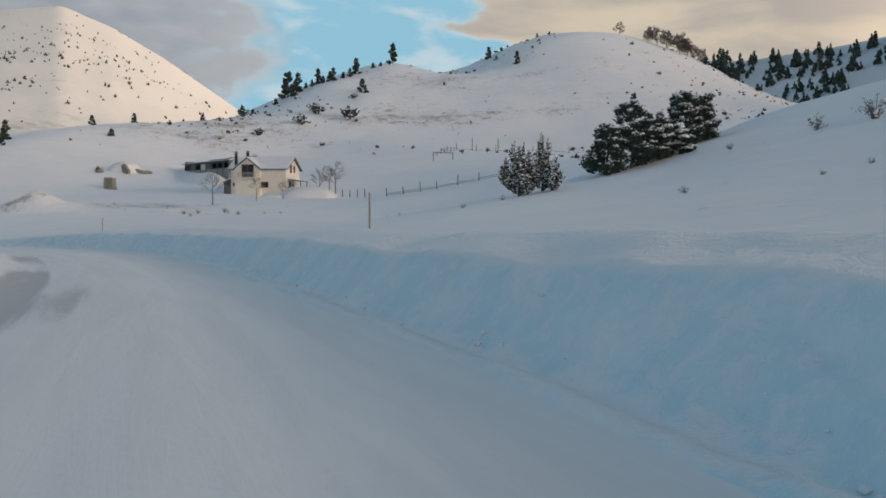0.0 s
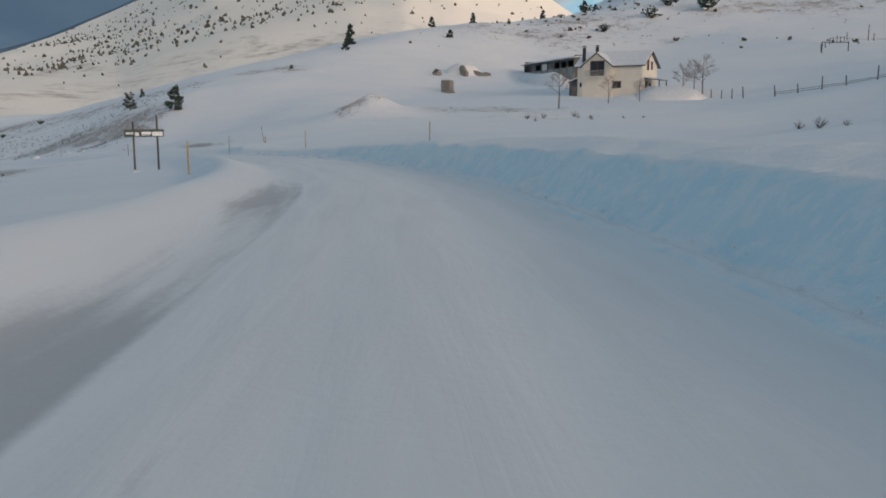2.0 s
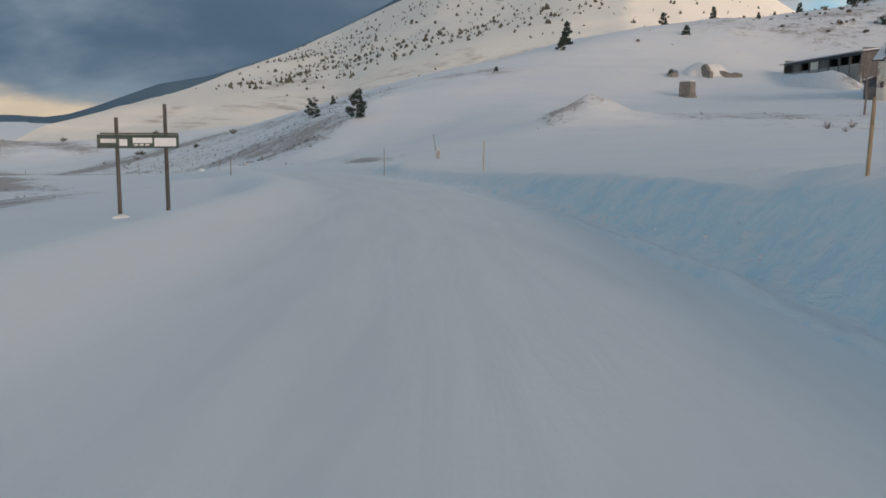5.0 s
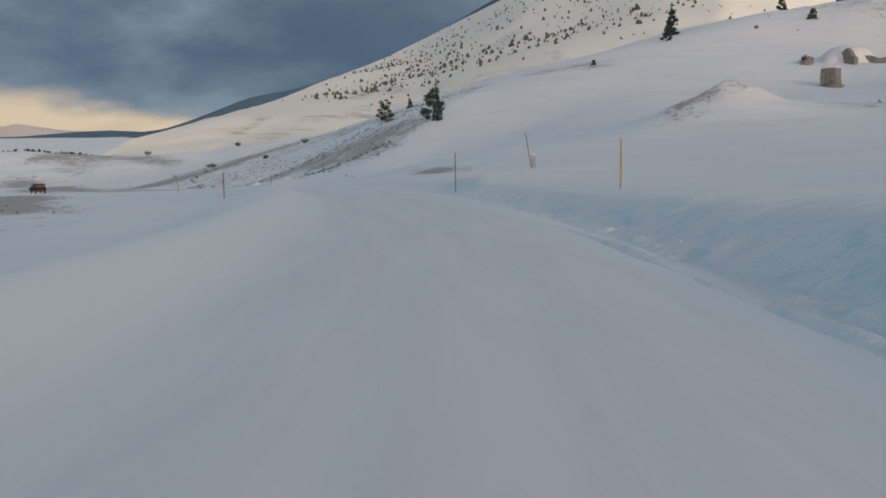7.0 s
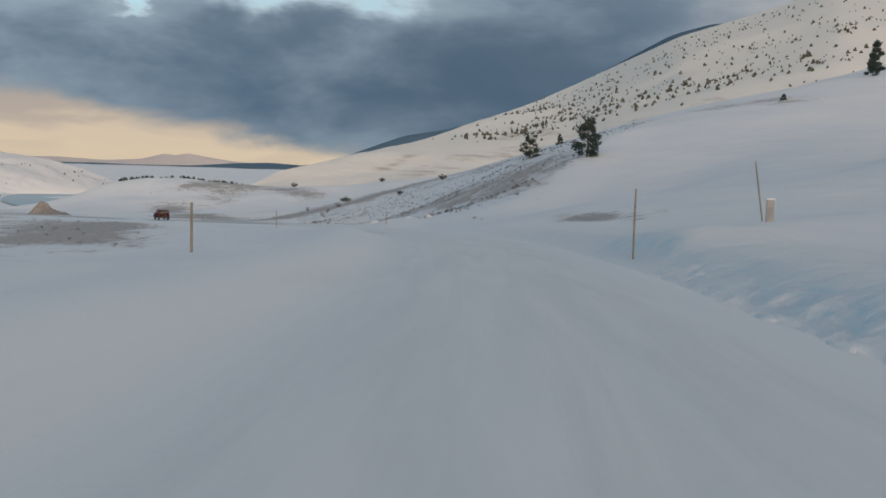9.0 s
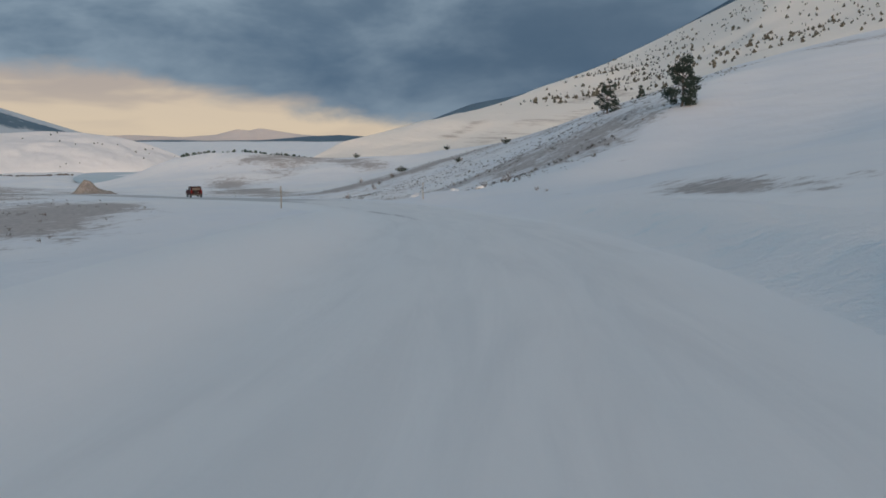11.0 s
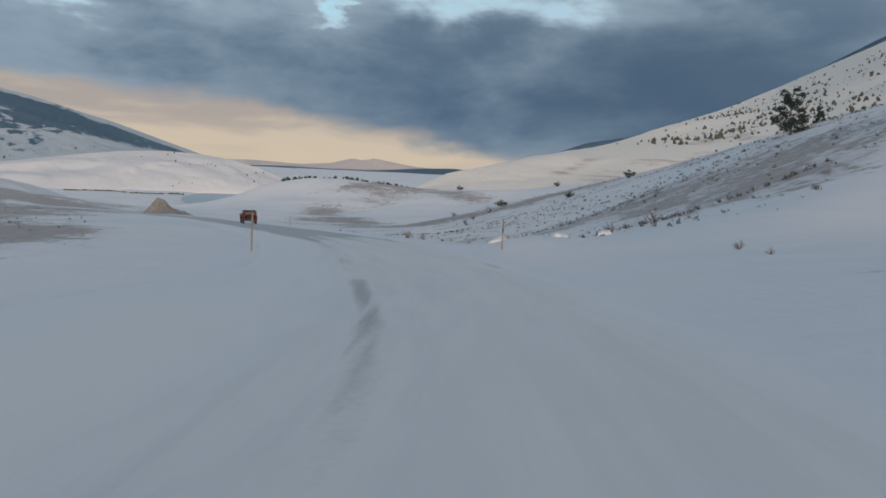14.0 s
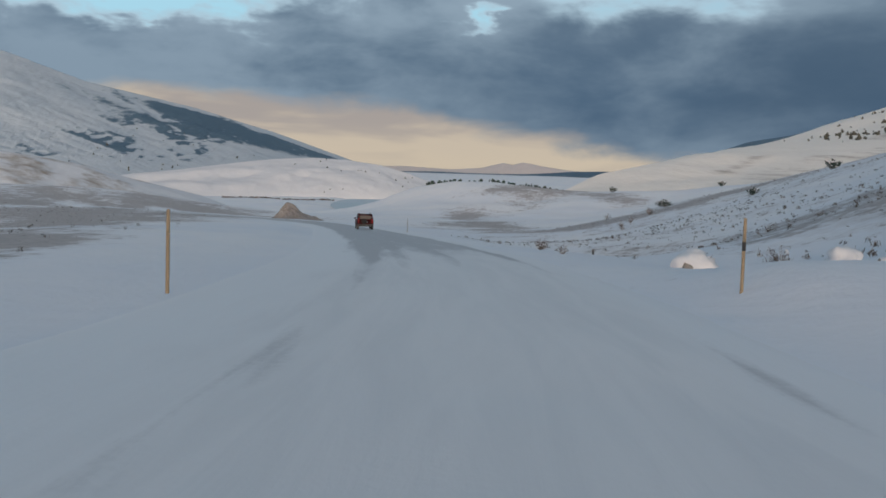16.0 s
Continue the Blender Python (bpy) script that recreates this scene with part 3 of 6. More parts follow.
def prism(outline, depth, at=Matrix(), bm=None, bevel=0.0):
    """An outline in x and z, drawn out along y by that depth."""
    own = bmesh.new()
    front = [own.verts.new((x, -depth / 2, z)) for x, z in outline]
    back = [own.verts.new((x, depth / 2, z)) for x, z in outline]
    k = len(outline)
    own.faces.new(front)
    own.faces.new(back[::-1])
    for i in range(k):
        own.faces.new((front[i], back[i], back[(i + 1) % k], front[(i + 1) % k]))
    bmesh.ops.recalc_face_normals(own, faces=own.faces)
    if bevel:
        bmesh.ops.bevel(own, geom=own.edges[:], offset=bevel, segments=2, affect="EDGES", profile=0.6)
    own.transform(at)
    return merge(bm, own)


GOLD = (1 + 5**0.5) / 2
ICO = np.array([(-1, GOLD, 0), (1, GOLD, 0), (-1, -GOLD, 0), (1, -GOLD, 0), (0, -1, GOLD), (0, 1, GOLD), (0, -1, -GOLD), (0, 1, -GOLD), (GOLD, 0, -1), (GOLD, 0, 1), (-GOLD, 0, -1), (-GOLD, 0, 1)]) / 1.902
ICO_FACES = np.array([(0, 11, 5), (0, 5, 1), (0, 1, 7), (0, 7, 10), (0, 10, 11), (1, 5, 9), (5, 11, 4), (11, 10, 2), (10, 7, 6), (7, 1, 8), (3, 9, 4), (3, 4, 2), (3, 2, 6), (3, 6, 8), (3, 8, 9), (4, 9, 5), (2, 4, 11), (6, 2, 10), (8, 6, 7), (9, 8, 1)])
OCTA = np.array([(1, 0, 0), (-1, 0, 0), (0, 1, 0), (0, -1, 0), (0, 0, 1), (0, 0, -1)], float)
OCTA_FACES = np.array([(0, 2, 4), (2, 1, 4), (1, 3, 4), (3, 0, 4), (2, 0, 5), (1, 2, 5), (3, 1, 5), (0, 3, 5)])


def lumps(centres, sizes, rng, base="ico", axes=None, jitter=0.22):
    """Many small uneven lumps: corners and faces. axes: a long direction for each."""
    shape, faces = (ICO, ICO_FACES) if base == "ico" else (OCTA, OCTA_FACES)
    n, k = len(centres), len(shape)
    sizes = np.asarray(sizes, float)
    if sizes.ndim == 1:
        sizes = np.repeat(sizes[:, None], 3, 1)
    v = shape[None] * (1 + jitter * rng.randn(n, k, 1)) * sizes[:, None, :]
    if axes is None:
        a = rng.rand(n) * 6.283
        c, s = np.cos(a)[:, None], np.sin(a)[:, None]
        v = np.stack([v[..., 0] * c - v[..., 1] * s, v[..., 0] * s + v[..., 1] * c, v[..., 2]], -1)
    else:
        z = axes / np.maximum(np.linalg.norm(axes, axis=1), 1e-9)[:, None]
        ref = np.where(np.abs(z[:, 2:3]) > 0.9, np.array([[1.0, 0, 0]]), np.array([[0, 0, 1.0]]))
        x = np.cross(ref, z)
        x /= np.linalg.norm(x, axis=1)[:, None]
        y = np.cross(z, x)
        v = v[..., 0:1] * x[:, None] + v[..., 1:2] * y[:, None] + v[..., 2:3] * z[:, None]
    v = v + np.asarray(centres)[:, None]
    f = faces[None] + (np.arange(n) * k)[:, None, None]
    return v.reshape(-1, 3), f.reshape(-1, 3)


def tubes(paths, sides=5):
    """Thin limbs: each path is a list of (x, y, z, radius)."""
    vs, fs, base = [], [], 0
    ring = np.arange(sides) * 2 * math.pi / sides
    for p in paths:
        p = np.asarray(p, float)
        d = np.gradient(p[:, :3], axis=0)
        d /= np.maximum(np.linalg.norm(d, axis=1), 1e-9)[:, None]
        ref = np.where(np.abs(d[:, 2:3]) > 0.8, np.array([[1.0, 0, 0]]), np.array([[0, 0, 1.0]]))
        x = np.cross(ref, d)
        x /= np.linalg.norm(x, axis=1)[:, None]
        y = np.cross(d, x)
        v = p[:, None, :3] + p[:, None, 3:4] * (np.cos(ring)[None, :, None] * x[:, None] + np.sin(ring)[None, :, None] * y[:, None])
        vs.append(v.reshape(-1, 3))
        for i in range(len(p) - 1):
            for j in range(sides):
                a, b = base + i * sides + j, base + i * sides + (j + 1) % sides
                fs.append((a, b, b + sides, a + sides))
        base += len(p) * sides
    return np.concatenate(vs), np.array(fs)


# ---- the ground ----


def axis(lo, hi, fine, below, above, end):
    """Places along an axis: evenly spaced in the middle, wider and wider outwards."""
    mid = np.arange(lo, hi, fine)
    outward = lambda growth: np.cumsum(fine * growth ** np.arange(1, math.log(end * (growth - 1) / fine + 1) / math.log(growth) + 2))
    return np.r_[mid[0] - outward(below)[::-1], mid, mid[-1] + outward(above)]


def bare_ground(x, y, far, near):
    """Where the wind has swept the snow thin, from 0 to 1."""
    spot = lambda cx, cy, rx, ry, turn=0.0: np.exp(-((((x - cx) * math.cos(turn) + (y - cy) * math.sin(turn)) / rx) ** 2 + ((-(x - cx) * math.sin(turn) + (y - cy) * math.cos(turn)) / ry) ** 2))
    out = 0.42 * spot(-250, 116, 50, 20, -0.2) + 0.46 * spot(-350, 124, 95, 46) + 0.36 * spot(-320, 146, 70, 24) + 0.38 * spot(-190, 104, 60, 16) + 0.62 * spot(-112, 102, 26, 7, -0.2) + 0.85 * spot(-128, 114.5, 7, 4) + 0.4 * spot(-60, 74, 16, 4, -0.7) + 0.40 * spot(-360, 60, 90, 50) + 0.16 * spot(-150, 75, 50, 20, 0.3)
    flank = smooth_step(4, -1, spur_side(x, y))
    out += (0.26 * spot(-150, 168, 80, 26, -0.4) + 0.22 * spot(-112, 148, 24, 12, -0.5)) * flank + 0.40 * spot(-39, 134, 15, 9, -0.2) + 0.34 * spot(-56, 130.5, 3.5, 6) + 0.22 * spot(-30, 128, 9, 4)
    out += 0.7 * spot(-300, 206, 60, 12, -0.3) + 0.65 * spot(-372, 228, 30, 9, -0.3) + 0.75 * spot(-430, 290, 70, 14, -0.5) + 0.40 * spot(-225, 184, 50, 10, -0.2)
    out += 0.3 * spot(-100, 188, 11, 7) + 0.25 * spot(-10, 275, 80, 24, 0.2) + 0.28 * spot(25, 330, 45, 24) + 0.2 * spot(100, 345, 40, 20) + 0.16 * spot(-50, 250, 40, 20)
    out += 0.2 * spot(-200, 200, 70, 10, -0.25)
    out += 0.7 * spot(-425, 290, 12, 30) + 0.7 * spot(-378, 292, 42, 9, -0.3) + 0.5 * spot(-196, 186, 4, 16, -0.75) + 0.4 * spot(-110, 112, 8, 1.6, -0.3)
    out = out * np.clip(0.78 + 0.7 * waves(x, y * 1.6, 17, 90, 5) + 0.9 * waves(x * 0.6, y * 1.8, 34, 95, 3), 0.1, 1.3)
    return np.clip(out * np.where(near > 460, smooth_step(3.5, 7, far), smooth_step(9, 20, far)) + 0.06 * waves(x, y, 60, 77) + 0.55 * spot(-71, 116.4, 7, 1.2, -0.61), 0, 0.75)


def build_ground():
    xs, ys = axis(-125, 22, 0.36, 1.024, 1.05, 4500), axis(-8, 152, 0.36, 1.06, 1.036, 4500)
    x, y = np.meshgrid(xs, ys, indexing="ij")
    x, y = x.ravel(), y.ravel()
    z = height(x, y)
    near, off, far = along_road(x, y)
    # room for the bank's own sheet
    z = z - 0.45 * smooth_step(2.9, 3.2, off) * smooth_step(7.1, 6.6, off) * smooth_step(170, 164, near * 0.5) * smooth_step(16, 20, near * 0.5) * (far < 8)
    me = mesh_from("ground", np.c_[x, y, z], sheet_faces(len(xs), len(ys)), SNOWFIELD)
    set_float(me, "bare", bare_ground(x, y, far, near))
    ob = new("ground", me)
    return tagged(ob, "snow-covered valley floor and hillsides with bared grass", "ground", kind="structure")


def build_road():
    across = np.linspace(-5.2, 3.9, 46)
    s = np.arange(len(LINE))
    i, u = [a.ravel() for a in np.meshgrid(s, across, indexing="ij")]
    x, y = LINE[i, 0] + RIGHT[i, 0] * u, LINE[i, 1] + RIGHT[i, 1] * u
    rut = -0.018 * (np.exp(-(((u - 0.75) / 0.28) ** 2)) + np.exp(-(((u + 0.75) / 0.28) ** 2)))
    z = LINE[i, 2] + rut + 0.02 * waves(x, y, 2.0, 5) - 0.1 * smooth_step(3.0, 3.9, u)
    # on the open side the driven snow runs out over the verge
    z = z + (height(x, y) + 0.02 - 0.08 * smooth_step(-4.6, -5.2, u) - z) * smooth_step(-0.8, -2.2, u)
    me = mesh_from("road", np.c_[x, y, z], sheet_faces(len(s), len(across)), DRIVEN)
    uv = me.uv_layers.new(name="along")
    idx = np.empty(len(me.loops), np.int32)
    me.loops.foreach_get("vertex_index", idx)
    uv.data.foreach_set("uv", np.c_[i * 0.5, u][idx].ravel().astype(np.float32))
    d = i * 0.5
    blot = 0.6 * np.exp(-(((d - 49) / 6.0) ** 2) - ((u + 1.7) / 1.2) ** 2)
    early = blot + 0.92 * smooth_step(-1.7, -2.05, u) * smooth_step(-3.6, -2.7, u) * smooth_step(88, 72, d) * smooth_step(24, 42, d) * np.clip(0.72 + 0.7 * waves(d, u * 3, 9, 25, 4), 0.1, 1.1)
    early = early + 0.35 * np.exp(-(((u + 2.02) / 0.07) ** 2)) * smooth_step(82, 70, d) * smooth_step(52, 60, d)
    tracks = 0.26 * np.exp(-(((np.abs(u + 0.1) - 0.95) / 0.3) ** 2)) * smooth_step(85, 50, d)
    band = lambda middle, half: np.exp(-(((u - middle) / half) ** 2))
    patchy = np.clip(0.70 + 1.2 * waves(d, u * 2.2, 11, 15, 5), 0.15, 1.15)
    late = 0.62 * band(-1.05 - 0.95 * smooth_step(168, 188, d), 0.24 + 0.14 * smooth_step(178, 192, d)) * smooth_step(160, 180, d) + 0.26 * band(-0.55 - 0.5 * smooth_step(168, 190, d), 0.20) * smooth_step(162, 180, d)
    late = late + (0.62 * band(2.45, 0.20) + 0.25 * band(0.4, 0.35) + 0.25 * band(-2.9, 0.4)) * smooth_step(183, 192, d)
    late = 1.4 * late * patchy
    distant = 0.95 * smooth_step(200, 228, d) * smooth_step(3.2, 2.2, np.abs(u))
    shoulder = 0.22 * np.exp(-(((u - 2.75) / 0.22) ** 2)) * smooth_step(110, 80, d)
    set_float(me, "worn", np.clip(early + tracks + late + distant + shoulder, 0, 1))
    return tagged(new("road", me), "road of driven snow with thin grey wheel tracks", "road", kind="structure")


def build_bank():
    """The wall of snow that the plough has left beside the road: a low berm of clods at its foot, a broken face and a rounded brow."""
    s = np.r_[np.arange(18, 110, 0.085), np.arange(110, 168, 0.14)]
    across = np.r_[np.arange(2.7, 4.5, 0.05), np.arange(4.5, 7.5, 0.16)]
    k = s / 0.5
    i0 = np.clip(k.astype(int), 0, len(LINE) - 2)
    f = (k - i0)[:, None]
    line = LINE[i0] * (1 - f) + LINE[i0 + 1] * f
    side = RIGHT[i0] * (1 - f) + RIGHT[i0 + 1] * f
    x = (line[:, None, 0] + side[:, None, 0] * across).ravel()
    y = (line[:, None, 1] + side[:, None, 1] * across).ravel()
    u, d = np.tile(across, len(s)), np.repeat(s, len(across))
    tall = np.repeat(bank_height(i0), len(across))
    berm = (0.10 + 0.08 * waves(d, u * 0, 2.2, 41, 3) + 0.05 * np.abs(waves(x, y, 0.5, 43, 2))) * np.exp(-(((u - 3.02 - 0.08 * waves(d, u * 0, 5.0, 45, 2)) / 0.17) ** 2))
    broken = np.clip(0.55 + 1.3 * waves(d, u * 1.5, 3.2, 47, 3), 0.08, 1.2) * smooth_step(3.1, 3.35, u) * smooth_step(4.6, 3.7, u)
    clods = 0.22 * np.abs(waves(d, u * 1.5, 0.85, 51, 3)) + 0.10 * np.abs(waves(d, u * 1.5, 0.33, 61, 2)) - 0.08
    swell = 0.08 * waves(d, u * 1.4, 1.6, 57, 2) * smooth_step(3.2, 3.8, u) * smooth_step(7.0, 5.0, u)
    z = height(x, y) + 0.02 + berm * smooth_step(0.6, 1.1, tall) + np.minimum(tall, 1.0) * (broken * clods * smooth_step(165, 125, d) + swell * smooth_step(165, 140, d)) - 0.10 * (smooth_step(2.84, 2.7, u) + smooth_step(7.1, 7.45, u))
    push = np.minimum(tall, 1.0) * smooth_step(160, 120, d) * broken * 0.16 * waves(d + 50, u * 1.5, 0.7, 71, 3)
    x, y = x + push * np.repeat(side[:, 0], len(across)), y + push * np.repeat(side[:, 1], len(across))
    me = mesh_from("snow_bank", np.c_[x, y, z], sheet_faces(len(s), len(across)), SHADE_BLUE_CUT_SNOW)
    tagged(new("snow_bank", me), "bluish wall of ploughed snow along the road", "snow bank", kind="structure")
    # broken clods lying on the berm, the face and the brow
    rng = np.random.RandomState(5)
    n = 700
    j = 40 + (rng.rand(n) ** 1.2 * 190).astype(int)
    off = np.where(rng.rand(n) < 0.7, 3.02 + rng.randn(n) * 0.13, 3.2 + rng.rand(n) ** 1.5 * 1.2)
    lx, ly = LINE[j, 0] + RIGHT[j, 0] * off + rng.rand(n) * 0.3, LINE[j, 1] + RIGHT[j, 1] * off + rng.rand(n) * 0.3
    patch = waves(lx, ly, 3.2, 47, 3) + 0.3 * rng.randn(n) > -0.1
    lx, ly = lx[patch], ly[patch]
    size = 0.012 + 0.03 * rng.rand(len(lx)) ** 3
    v, fc = lumps(np.c_[lx, ly, height(lx, ly) + 0.035], np.c_[size * 1.3, size, size * 0.8], rng)
    tagged(new("snow_lumps", mesh_from("snow_lumps", v, fc, LUMP_SNOW)), "broken lumps of snow along the ploughed bank", "snow lumps", kind="stuff")


def place(az, el, d, eye):
    a, e = radians(az), radians(el)
    return np.array((eye[0] - math.sin(a) * d, eye[1] + math.cos(a) * d, math.tan(e) * d + eye[2]))


def bearing(x, y, z, eye=(-90, 117, -4.9)):
    """Bearing and lift, in degrees, of places seen from the road."""
    d = np.hypot(x - eye[0], y - eye[1])
    return np.degrees(np.arctan2(eye[0] - x, y - eye[1])), np.degrees(np.arctan2(z - eye[2], d))


def slope_sheet(name, crest, foot, mat, label, nu=160, nv=70, power=1.15, rough=12.0, size=220, seed=3, back=0.5, bare=None, eye=(-90, 117, -4.9)):
    """A mountainside between a crest and a foot, each given as (bearing, lift, distance), and its far side."""
    def line(rows, n):
        rows = np.array(rows, float)
        t = np.linspace(0, 1, n)
        k = np.linspace(0, 1, len(rows))
        cols = np.c_[[np.interp(t, k, rows[:, c]) for c in range(3)]].T
        ker = np.hanning(9)
        ker /= ker.sum()
        pad = np.pad(cols, ((4, 4), (0, 0)), mode="edge")
        cols = np.c_[[np.convolve(pad[:, c], ker, "valid") for c in range(3)]].T
        return np.array([place(*r, eye) for r in cols])
    top, low = line(crest, nu), line(foot, nu)
    v = np.r_[-0.12, np.linspace(0, 1 + back, nv - 1)]
    t = np.where(v < 1, v, 1)
    h = np.where(v < 1, np.maximum(v, 0)**power + np.minimum(v, 0) * 2.5, 1 - (np.maximum(v - 1, 0) / max(back, 1e-6)) ** 1.4 * 0.9)
    xy = low[:, None, :2] + (top - low)[:, None, :2] * v[None, :, None]
    z = low[:, None, 2] + (top - low)[:, None, 2] * h[None]
    x, y = xy[..., 0].ravel(), xy[..., 1].ravel()
    env = np.tile(np.sin(np.clip(t, 0, 1) * 3.1415) ** 0.7 + 0.12 * t, (nu, 1)).ravel()
    zz = z.ravel() + rough * env * waves(x, y, size, seed, 5)
    me = mesh_from(name, np.c_[x, y, zz], sheet_faces(nu, nv), mat)
    if bare is not None:
        set_float(me, "bare", bare(np.repeat(np.linspace(0, 1, nu), nv), np.tile(v, nu), x, y, zz))
    return tagged(new(name, me), label, "mountain", kind="structure")


SUNNY_CREST = [(60, -1.2, 480), (57.5, 0.15, 500), (55.5, 0.6, 520), (53.6, 1.05, 570), (51, 1.75, 740), (48.8, 2.4, 1000), (45.5, 3.65, 1400), (42, 4.95, 1850), (39.2, 6.2, 2200), (36.8, 7.35, 2250), (33, 9.1, 2200), (28, 10.5, 2150), (24, 11.7, 2100), (20.5, 12.3, 2100), (17.5, 11.2, 2000), (14.5, 9.6, 1900), (10, 6.6, 1750), (4, 3.2, 1600)]
SUNNY_FOOT = [(60, -1.9, 400), (57.5, -1.7, 400), (55.5, -1.5, 400), (53.6, -1.3, 400), (51, -0.9, 400), (48.8, -0.6, 410), (45.5, -0.3, 440), (42, -0.1, 480), (39.2, 0.2, 500), (36.8, 0.5, 480), (33, 0.7, 470), (28, 1.0, 460), (24, 1.2, 460), (20.5, 1.4, 470), (17.5, 1.5, 480), (14.5, 1.7, 500), (10, 2.1, 540), (4, 2.4, 600)]


def cold_woods(u, v, x, y, z):
    """The belt of dark woods that falls across the cold mountain, torn into streaks down its flank, and specks below it."""
    az, el = bearing(x, y, z)
    below = np.interp(az, [73, 76.4, 80.5, 85.2, 91.7, 96, 100, 108, 118], [0.2, 1.3, 2.65, 3.95, 5.2, 6.6, 7.3, 7.6, 6.5]) - el
    deep = np.interp(az, [74, 77, 80.6, 84, 87, 91, 96], [0.45, 0.7, 1.2, 1.65, 1.9, 1.9, 1.5])
    belt = smooth_step(0.10, 0.35, below) * smooth_step(1.25, 0.75, below / deep) * smooth_step(95, 84.5, az)
    streak = waves(el - 0.36 * az, az * 0.05, 0.42, 21, 5)
    steep = waves(el - 0.62 * az, az * 0.13, 0.5, 23, 5)
    white = np.clip(streak, 0, 1) * smooth_step(76.5, 81, az) + np.clip(steep - 0.1, 0, 1) * smooth_step(80, 85, az)
    patch = waves(az * 0.9, el * 3.2, 0.55, 41, 4) + 0.5 * waves(az * 0.4, el, 0.9, 45, 3)
    specks = smooth_step(-0.22, 0.3, patch) * smooth_step(80, 86, az) * smooth_step(0.3, 0.8, el) * smooth_step(3.9, 1.8, el + 0.12 * (az - 90))
    gully = 0.16 * np.clip(-streak, 0, 1) * smooth_step(82, 88, az)
    return 0.40 * belt - 0.55 * white + 0.36 * specks + 1.5 * gully - 0.07 + 0.05 * waves(az, el * 3, 0.4, 43, 3)


def build_mountains():
    slope_sheet("mountain_1", SUNNY_CREST, SUNNY_FOOT, SUN_TINTED_SLOPE, "broad snow mountain in warm low light with scattered scrub", 260, 120, 1.12, 15, 260, 4, eye=(-30, 62, -2),
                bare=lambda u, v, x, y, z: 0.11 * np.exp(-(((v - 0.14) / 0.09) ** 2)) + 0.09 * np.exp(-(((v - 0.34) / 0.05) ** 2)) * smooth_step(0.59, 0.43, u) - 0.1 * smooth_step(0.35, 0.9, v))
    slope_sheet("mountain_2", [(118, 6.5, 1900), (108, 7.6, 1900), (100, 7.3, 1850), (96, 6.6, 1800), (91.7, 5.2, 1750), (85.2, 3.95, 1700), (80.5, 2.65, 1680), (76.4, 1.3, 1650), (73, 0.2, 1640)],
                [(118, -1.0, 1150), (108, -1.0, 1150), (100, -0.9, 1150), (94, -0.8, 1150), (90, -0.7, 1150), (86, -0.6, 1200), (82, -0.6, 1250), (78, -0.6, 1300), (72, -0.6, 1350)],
                SHADE_TINTED_SLOPE, "steep cold-blue mountain with dark woods below snow", 320, 150, 1.1, 12, 160, 14, bare=cold_woods)
    slope_sheet("hill_1", [(90, -0.4, 900), (86.2, 0.1, 920), (83, 0.6, 930), (80.6, 0.95, 940), (78, 1.1, 940), (75.8, 1.05, 930), (73.5, 0.75, 920), (71.6, 0.25, 910), (69.5, -0.6, 900), (68, -1.3, 890)],
                [(90, -1.6, 780), (86, -1.6, 780), (83, -1.6, 790), (80, -1.6, 800), (78, -1.6, 800), (75.5, -1.6, 810), (73, -1.6, 820), (71.5, -1.6, 830), (69.5, -1.6, 840), (68, -1.7, 850)],
                PALE_SLOPE, "low rounded snow hill beyond the lake", 160, 60, 0.75, 6, 45, 24, bare=lambda u, v, x, y, z: 0.04 + 0 * u)
    slope_sheet("hill_2", [(120, 1.8, 560), (112, 1.7, 560), (104, 1.4, 560), (98, 1.05, 560), (95, 0.7, 560), (92, 0.2, 570), (89, -0.6, 580), (85, -1.5, 590), (81, -3.0, 600)],
                [(120, -3.2, 430), (112, -3.2, 430), (104, -3.2, 440), (98, -3.2, 440), (95, -3.0, 450), (92, -2.8, 460), (89, -2.7, 480), (85, -3.0, 500), (81, -3.6, 520)],
                PALE_SLOPE, "snowy foothill with bared brown grass", 120, 50, 0.8, 4, 50, 34, bare=lambda u, v, x, y, z: 0.22 + 0.30 * waves(x * 0.5, y, 30, 37, 4))
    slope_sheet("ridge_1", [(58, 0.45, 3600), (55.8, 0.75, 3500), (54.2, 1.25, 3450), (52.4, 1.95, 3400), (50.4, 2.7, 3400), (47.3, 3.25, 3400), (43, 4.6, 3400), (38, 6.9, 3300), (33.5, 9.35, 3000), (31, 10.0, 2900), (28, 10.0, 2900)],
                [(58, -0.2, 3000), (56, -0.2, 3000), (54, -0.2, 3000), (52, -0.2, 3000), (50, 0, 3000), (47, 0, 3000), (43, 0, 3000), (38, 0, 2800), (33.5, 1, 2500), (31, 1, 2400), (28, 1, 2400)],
                HAZED_FOREST_SLOPE, "dark wooded ridge behind the snow mountain", 120, 30, 1.0, 8, 120, 44, eye=(-45, 84, -3))
